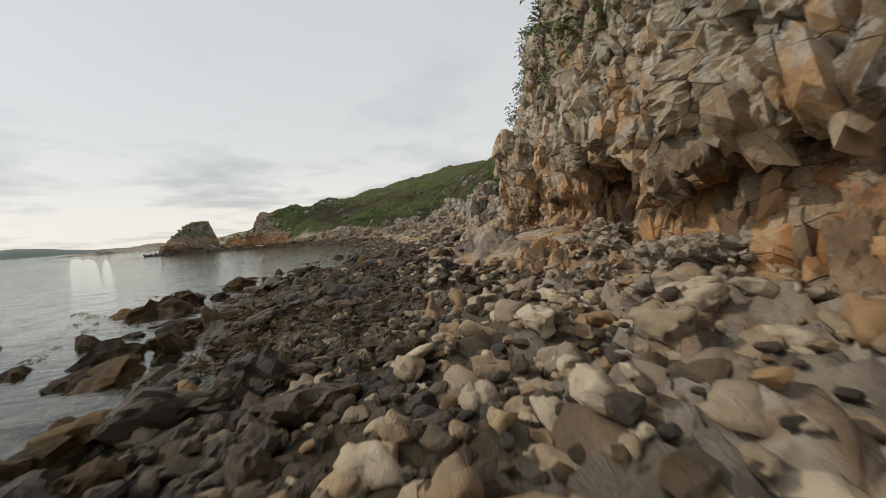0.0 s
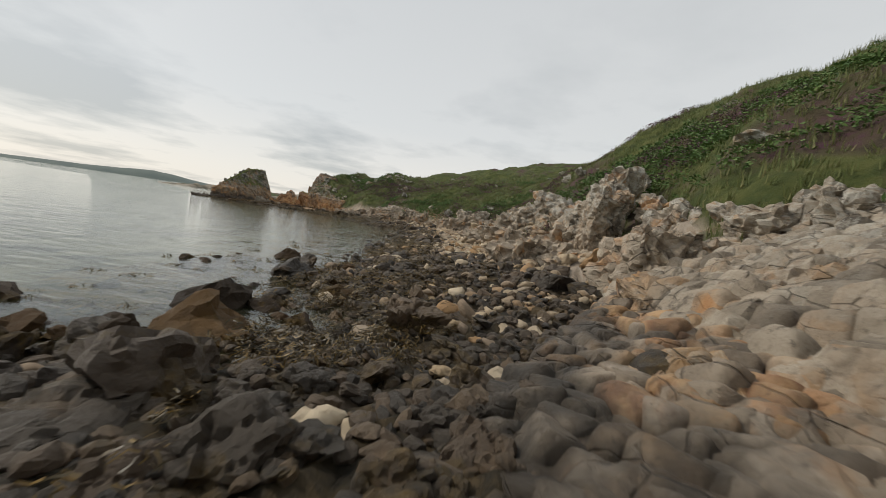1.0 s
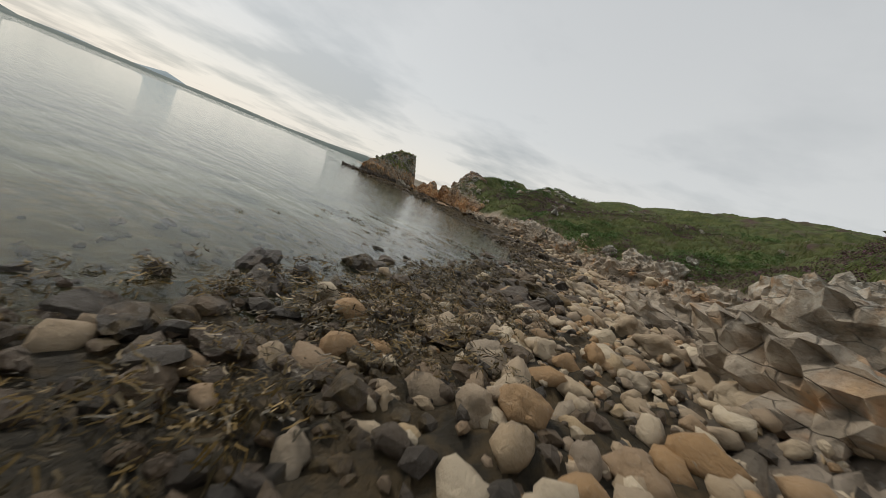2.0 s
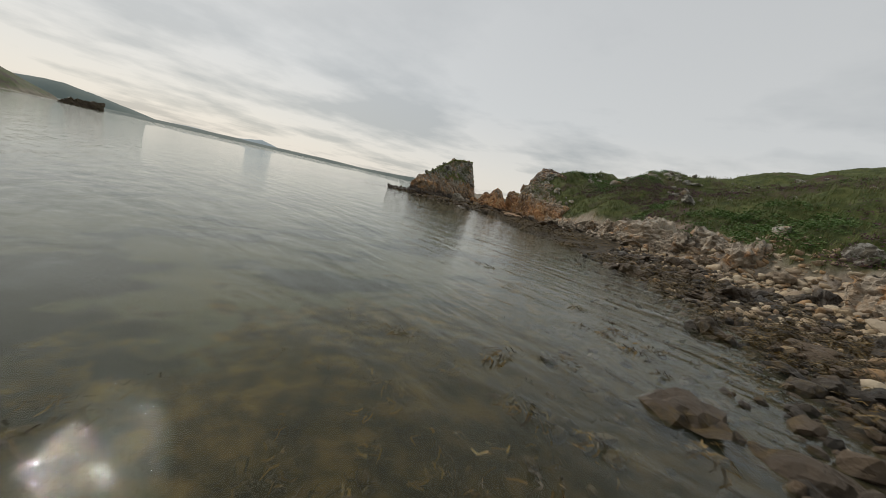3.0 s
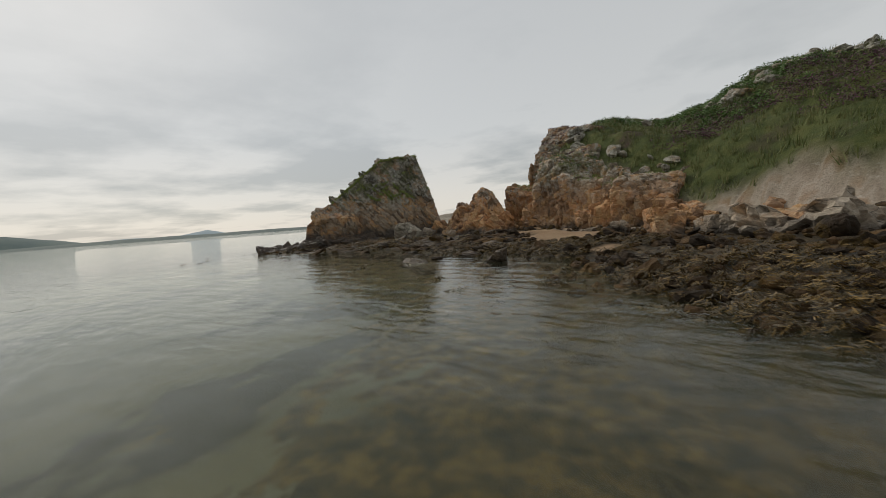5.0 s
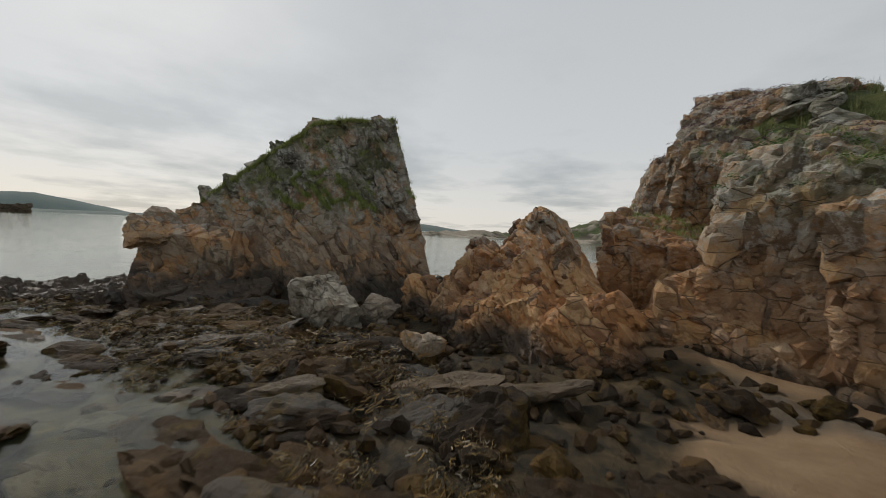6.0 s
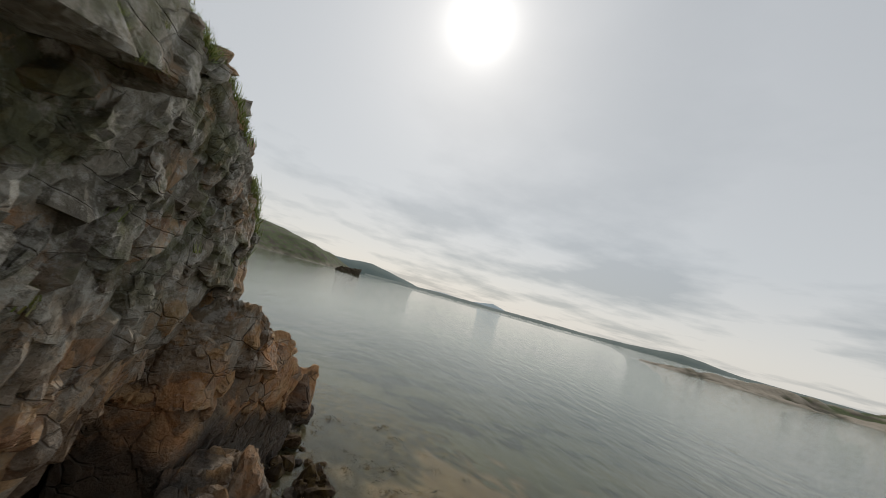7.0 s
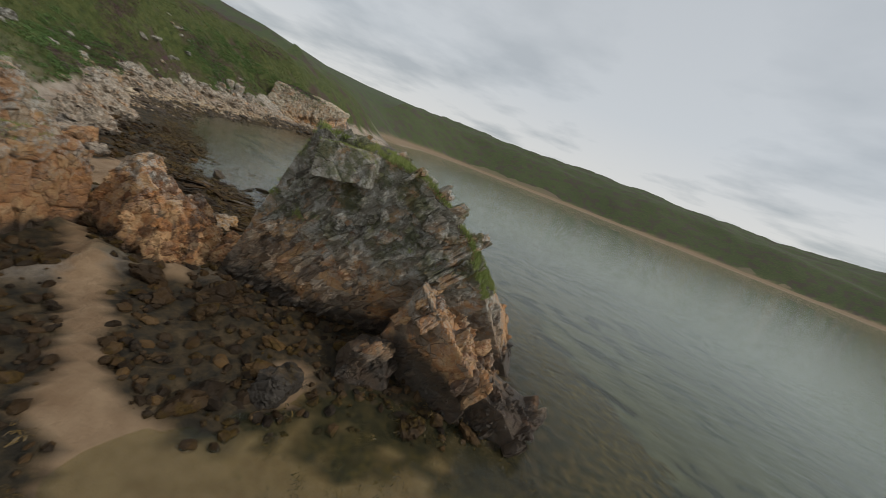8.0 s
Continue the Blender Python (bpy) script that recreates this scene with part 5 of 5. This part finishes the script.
for k in range(74):
    s, x, y = float(RG.uniform(0.45, 1.05)), float(RG.uniform(2.6, 8.2)), float(RG.uniform(4.5, 18.5))
    if x < 5.4 and 9.0 < y < 15.0 or x < 3.4 and y > 15:
        continue
    ob = new("rock_outcrop", OUT[k % 6 + (0 if x < 6 else 6)])
    ob.matrix_world = Matrix.LocRotScale((x, y, float(ground_z([x], [y])[0]) + 0.08 * s), Euler((RG.normal(0, 0.25), RG.normal(0.3, 0.2), RG.uniform(-0.6, 0.6))), (s * 1.2, s, 0.8 * s))
    tagged(ob, "pale tan block on the ramp below the cliff", "rock", "blocks below the cliff")

# bigger outcrops: spikes above the shore, pale crags, a rusty scar in the slope
for x, y, z, sz, turn, mat, lab in [(7.0, 35.6, 4.2, (1.3, 1.1, 3.8), (8, 12, 30), M_PALE, "pale spiky crag above the shore"), (8.2, 37.2, 5.0, (1.2, 1.4, 3.2), (-6, 10, 60), M_PALE, "pale spiky crag above the shore"),
                                    (5.9, 33.4, 3.2, (1.8, 1.4, 3.0), (10, -8, 15), M_PALE, "pale blocky crag above the shore"), (7.6, 30.2, 2.3, (2.6, 2.4, 3.0), (5, 14, 40), M_PALE, "cream jointed crag at the hill's foot"),
                                    (5.8, 27.0, 1.4, (3.0, 2.4, 2.4), (4, 12, 10), M_PALE, "cream jointed crag at the hill's foot"), (6.6, 23.4, 1.2, (3.2, 2.8, 2.4), (0, 14, 25), M_PALE, "cream jointed crag at the hill's foot"),
                                    (-18.7, 83.4, 1.6, (1.8, 1.5, 2.9), (8, 10, 20), M_PALE, "pale pointed crag at the slope's foot"), (-16.6, 82.8, 1.5, (1.7, 1.4, 2.6), (-6, 8, 50), M_PALE, "pale pointed crag at the slope's foot"),
                                    (-20.8, 84.6, 1.3, (2.2, 1.6, 2.2), (4, 12, 35), M_PALE, "pale blocky crag at the slope's foot"), (-13.2, 87.0, 3.4, (2.8, 2.2, 2.8), (12, 6, 30), M_CLIFF, "rusty bare scar in the green slope"),
                                    (-10.2, 85.4, 3.0, (2.0, 1.7, 1.8), (8, 10, 10), M_CLIFF, "rusty bare rock in the green slope"), (-4.9, 68.0, 1.4, (2.2, 1.5, 1.9), (4, 14, 40), M_PALE, "pale crag at the slope's foot")]:
    V, F = planes_mass((x, y, z), box_planes((x, y, z), sz, turn, int(abs(x * 7 + y)), 8, 0.2), 5)
    V, tone = relief(V, F, (0.9, 0.6, 0.45), 0.3, 0.4, int(y), 0.6)
    ob = new("crag", toned(mesh_np("crag", V, F), tone))
    ob.data.materials.append(mat)
    tagged(ob, lab, "rock")

# plants
def tuft(seed, blades, h, w, spread):
    rg = np.random.default_rng(seed)
    V, F = [], []
    for b in range(blades):
        a, r = rg.uniform(0, 6.283), rg.uniform(0, spread)
        bx, by = r * math.cos(a), r * math.sin(a)
        lean, t, hh = rg.uniform(0.1, 0.6), rg.uniform(0, 6.283), h * rg.uniform(0.6, 1.2)
        px, py = -math.sin(t) * w, math.cos(t) * w
        k = len(V)
        V += [(bx - px, by - py, -0.05), (bx + px, by + py, -0.05), (bx + hh * lean * math.cos(t), by + hh * lean * math.sin(t), hh)]
        F.append((k, k + 1, k + 2))
    return np.array(V), np.array(F)


def leafy(seed, leaves, size, flat):
    """A low clump of small leaves round bent stems."""
    rg = np.random.default_rng(seed)
    V, F = [], []
    for b in range(leaves):
        dirn = rg.normal(0, 1, 3)
        dirn[2] = abs(dirn[2]) * flat
        c = dirn / np.linalg.norm(dirn) * rg.uniform(0.35, 1.0) ** 0.6 * (0.5, 0.5, 0.5 * flat)
        u = rg.normal(0, 1, 3)
        u[2] *= 0.4
        u /= np.linalg.norm(u)
        v = np.cross(u, rg.normal(0, 1, 3))
        v /= np.linalg.norm(v)
        k = len(V)
        V += [c - u * size, c + v * size * 0.35, c + u * size, c - v * size * 0.35]
        F.append((k, k + 1, k + 2, k + 3))
    return np.array(V), np.array(F)


def plant_stuff(name, label, mat, templates, pts, sizes, rg, lean=0.12, category="plants", z=None):
    z = ground_z(pts[:, 0], pts[:, 1]) if z is None else z
    places = np.stack([pts[:, 0], pts[:, 1], z], -1)
    turns, var, parts = rand_turns(rg, len(pts), lean), rg.integers(0, len(templates), len(pts)), []
    for v, (V, F) in enumerate(templates):
        sel = var == v
        if sel.any():
            parts.append(scatter_mesh(V, F, places[sel], turns[sel], np.repeat(sizes[sel][:, None], 3, 1)))
    V, F = merge(parts)
    ob = new(name, mesh_np(name, V, F))
    ob.data.materials.append(mat)
    return tagged(ob, label, category, kind="stuff")


def vegetated(x, y, d):
    return terrain(x, y)[1]


grey = weighted_points(250, -46, 20, 30, 126, lambda x, y, d: (vegetated(x, y, d) > 0.5) * (1 - smoothstep(24, 48, d)) * smoothstep(-0.05, 0.3, patch(x, y, 241, 0.2)) * (0.15 + 0.85 * (x < -20)), RG)
stones(grey, 0.35 + 1.1 * RG.random(250) ** 2, (2, 2), M_LOOSE, 250, "hill_rock", "grey-white lichened rock in the heath", "rocks on the green slope", "", RG, (0, 130), 0.15)
TUFTS = [tuft(s, 9, 0.34, 0.016, 0.16) for s in range(4)]
BUSH = [leafy(20 + s, 64, 0.075, 0.7) for s in range(4)]
HEATH = [leafy(40 + s, 30, 0.07, 0.6) for s in range(3)]
hill = weighted_points(20000, -62, 36, -4, 128, lambda x, y, d: (vegetated(x, y, d) > 0.5) * (1 - smoothstep(22, 44, d)), RG)
plant_stuff("hill_grass", "long green and straw-coloured grass covering the hill", M_GRASS, TUFTS, hill, RG.uniform(0.7, 1.5, len(hill)), RG, category="grass")
brk = weighted_points(2800, -62, 32, 0, 125, lambda x, y, d: (vegetated(x, y, d) > 0.6) * (1 - smoothstep(22, 38, d)) * smoothstep(0.02, 0.2, patch(x, y, 201)) * ~((x < -36) & (y < 113)), RG)
plant_stuff("bracken", "dark green bracken and low scrub on the slope", M_BRACKEN, BUSH, brk, RG.uniform(0.7, 1.7, len(brk)), RG)
hea = weighted_points(6000, -62, 32, 0, 125, lambda x, y, d: (vegetated(x, y, d) > 0.6) * (1 - smoothstep(22, 38, d)) * smoothstep(0.0, 0.2, patch(x, y, 211)), RG)
plant_stuff("heather_patches", "purple-brown heather patches on the slope", M_HEATHER, HEATH, hea, RG.uniform(0.6, 1.3, len(hea)), RG, category="heather")

def tops(obs, low, up, seed, scale, cut):
    """Places on the upward faces of rock masses, in patches."""
    out = []
    for ob in obs:
        me = ob.data
        co, no = np.empty(len(me.vertices) * 3, np.float32), np.empty(len(me.vertices) * 3, np.float32)
        me.vertices.foreach_get("co", co)
        me.vertices.foreach_get("normal", no)
        co, no = co.reshape(-1, 3).astype(float), no.reshape(-1, 3)
        out.append(co[(no[:, 2] > up) & (co[:, 2] > low) & (fbm(co * scale, 3, seed) > cut)])
    return np.concatenate(out)


def grow(name, label, mat, templates, at, n, lo, hi, category, lean=0.3):
    at = at[RG.permutation(len(at))[:n]]
    plant_stuff(name, label, mat, templates, at, RG.uniform(lo, hi, len(at)), RG, lean, category, at[:, 2])


SHORT = [tuft(60 + s, 16, 0.13, 0.007, 0.12) for s in range(4)]
grow("stack_grass", "tussocky green grass on the stack's sloping top", M_TUSSOCK, SHORT, tops([c for c in stack.children if c.name.startswith(("tower", "shoulder"))], 3.9, 0.42, 221, 0.5, -0.3), 15000, 0.8, 1.5, "grass")
grow("crest_grass", "short green grass on the stack's crest", M_TUSSOCK, SHORT, tops([c for c in stack.children if c.name.startswith("cornice")], 6.0, 0.5, 221, 0.5, -0.4), 1500, 0.3, 0.6, "grass")
grow("headland_grass", "green grass tufts on the headland's ledges", M_TUSSOCK, SHORT, tops(headland.children, 3.0, 0.6, 223, 0.35, 0.02), 3500, 0.6, 1.3, "grass")
grow("headland_scrub", "low dark green scrub on the headland's top", M_BRACKEN, BUSH, tops([c for c in headland.children if c.name.startswith("crag")], 4.6, 0.6, 235, 0.3, -0.2), 700, 0.25, 0.5, "plants")
grow("headland_heath", "dark heather mat over the headland's top", M_HEATHER, HEATH, tops(headland.children, 6.0, 0.7, 225, 0.5, -0.5), 5200, 0.22, 0.42, "heather")
grow("cliff_heath", "dark heather and scrub along the cliff's top", M_HEATHER, HEATH, tops([c for c in cliff.children if c.name.startswith('overhang')], 6.6, 0.3, 227, 0.5, -0.6), 2400, 0.6, 1.3, "heather")
grow("cliff_scrub", "green bracken along the cliff's top", M_BRACKEN, BUSH, tops([c for c in cliff.children if c.name.startswith('overhang')], 6.2, 0.25, 229, 0.4, -0.3), 1300, 0.6, 1.2, "plants")


# seaweed on and off the water's edge
def wrack(seed):
    rg = np.random.default_rng(seed)
    V, F = [], []
    for b in range(18):
        a, r0 = rg.uniform(0, 6.283), rg.uniform(0, 0.25)
        L, w, bend = rg.uniform(0.06, 0.20), rg.uniform(0.005, 0.011), rg.normal(0, 0.9)
        k = len(V)
        for s in range(3):
            u = s / 2
            aa = a + bend * u
            x, y = math.cos(a) * r0 + math.cos(aa) * L * u, math.sin(a) * r0 + math.sin(aa) * L * u
            z = 0.10 * (1 - u) * rg.random() + 0.01
            ww = w * (1.3 - u * 0.7)
            V += [(x - math.sin(aa) * ww, y + math.cos(aa) * ww, z), (x + math.sin(aa) * ww, y - math.cos(aa) * ww, z + 0.01)]
        for s in range(2):
            F.append((k + 2 * s, k + 2 * s + 1, k + 2 * s + 3, k + 2 * s + 2))
    return np.array(V), np.array(F)


WRACK = [wrack(s) for s in range(5)]
wk = weighted_points(1800, -66, 0, -2, 112, lambda x, y, d: smoothstep(-7.5, -2.0, d) * (1 - smoothstep(0.5, 3, d)) * (patch(x, y, 231, 0.3) > 0.0) * ((y < 68) | (y > 80)), RG)
plant_stuff("seaweed", "olive-brown bladder wrack floating and draped at the waterline", M_WEED, WRACK, wk, RG.uniform(0.5, 0.95, len(wk)), RG, 0.05, "seaweed", np.where(RG.random(len(wk)) < 0.2, np.maximum(ground_z(wk[:, 0], wk[:, 1]) + 0.05, -0.015), ground_z(wk[:, 0], wk[:, 1]) + 0.06))


wl = weighted_points(6800, -60, 0.5, 4, 97, lambda x, y, d: smoothstep(-1.0, 0.2, d) * (1 - smoothstep(2.5, 4.5, d)) * (patch(x, y, 233, 0.35) > -0.05) * (1 - sandy(x, y)) * (0.75 + 0.25 * (y > 78)), RG)
plant_stuff("draped_wrack", "olive and orange-brown wrack draped over the shore stones", M_WEED, WRACK, wl, RG.uniform(0.45, 0.95, len(wl)), RG, 0.25, "seaweed", ground_z(wl[:, 0], wl[:, 1]) + RG.uniform(0.05, 0.25, len(wl)))

# a small dark islet off the cape
c = (-590.0, 58.0, 0.0)
V, F = planes_mass(c, box_planes(c, (20, 44, 6), (0, 0, 4), 777, 10, 0.25), 5)
V, tone = relief(V, F, (7, 5, 4), 1.6, 0.4, 780, 0.5)
islet = new("islet", toned(mesh_np("islet", V, F), tone))
islet.data.materials.append(M_DARK)
tagged(islet, "small dark rocky islet off the cape", "islet")
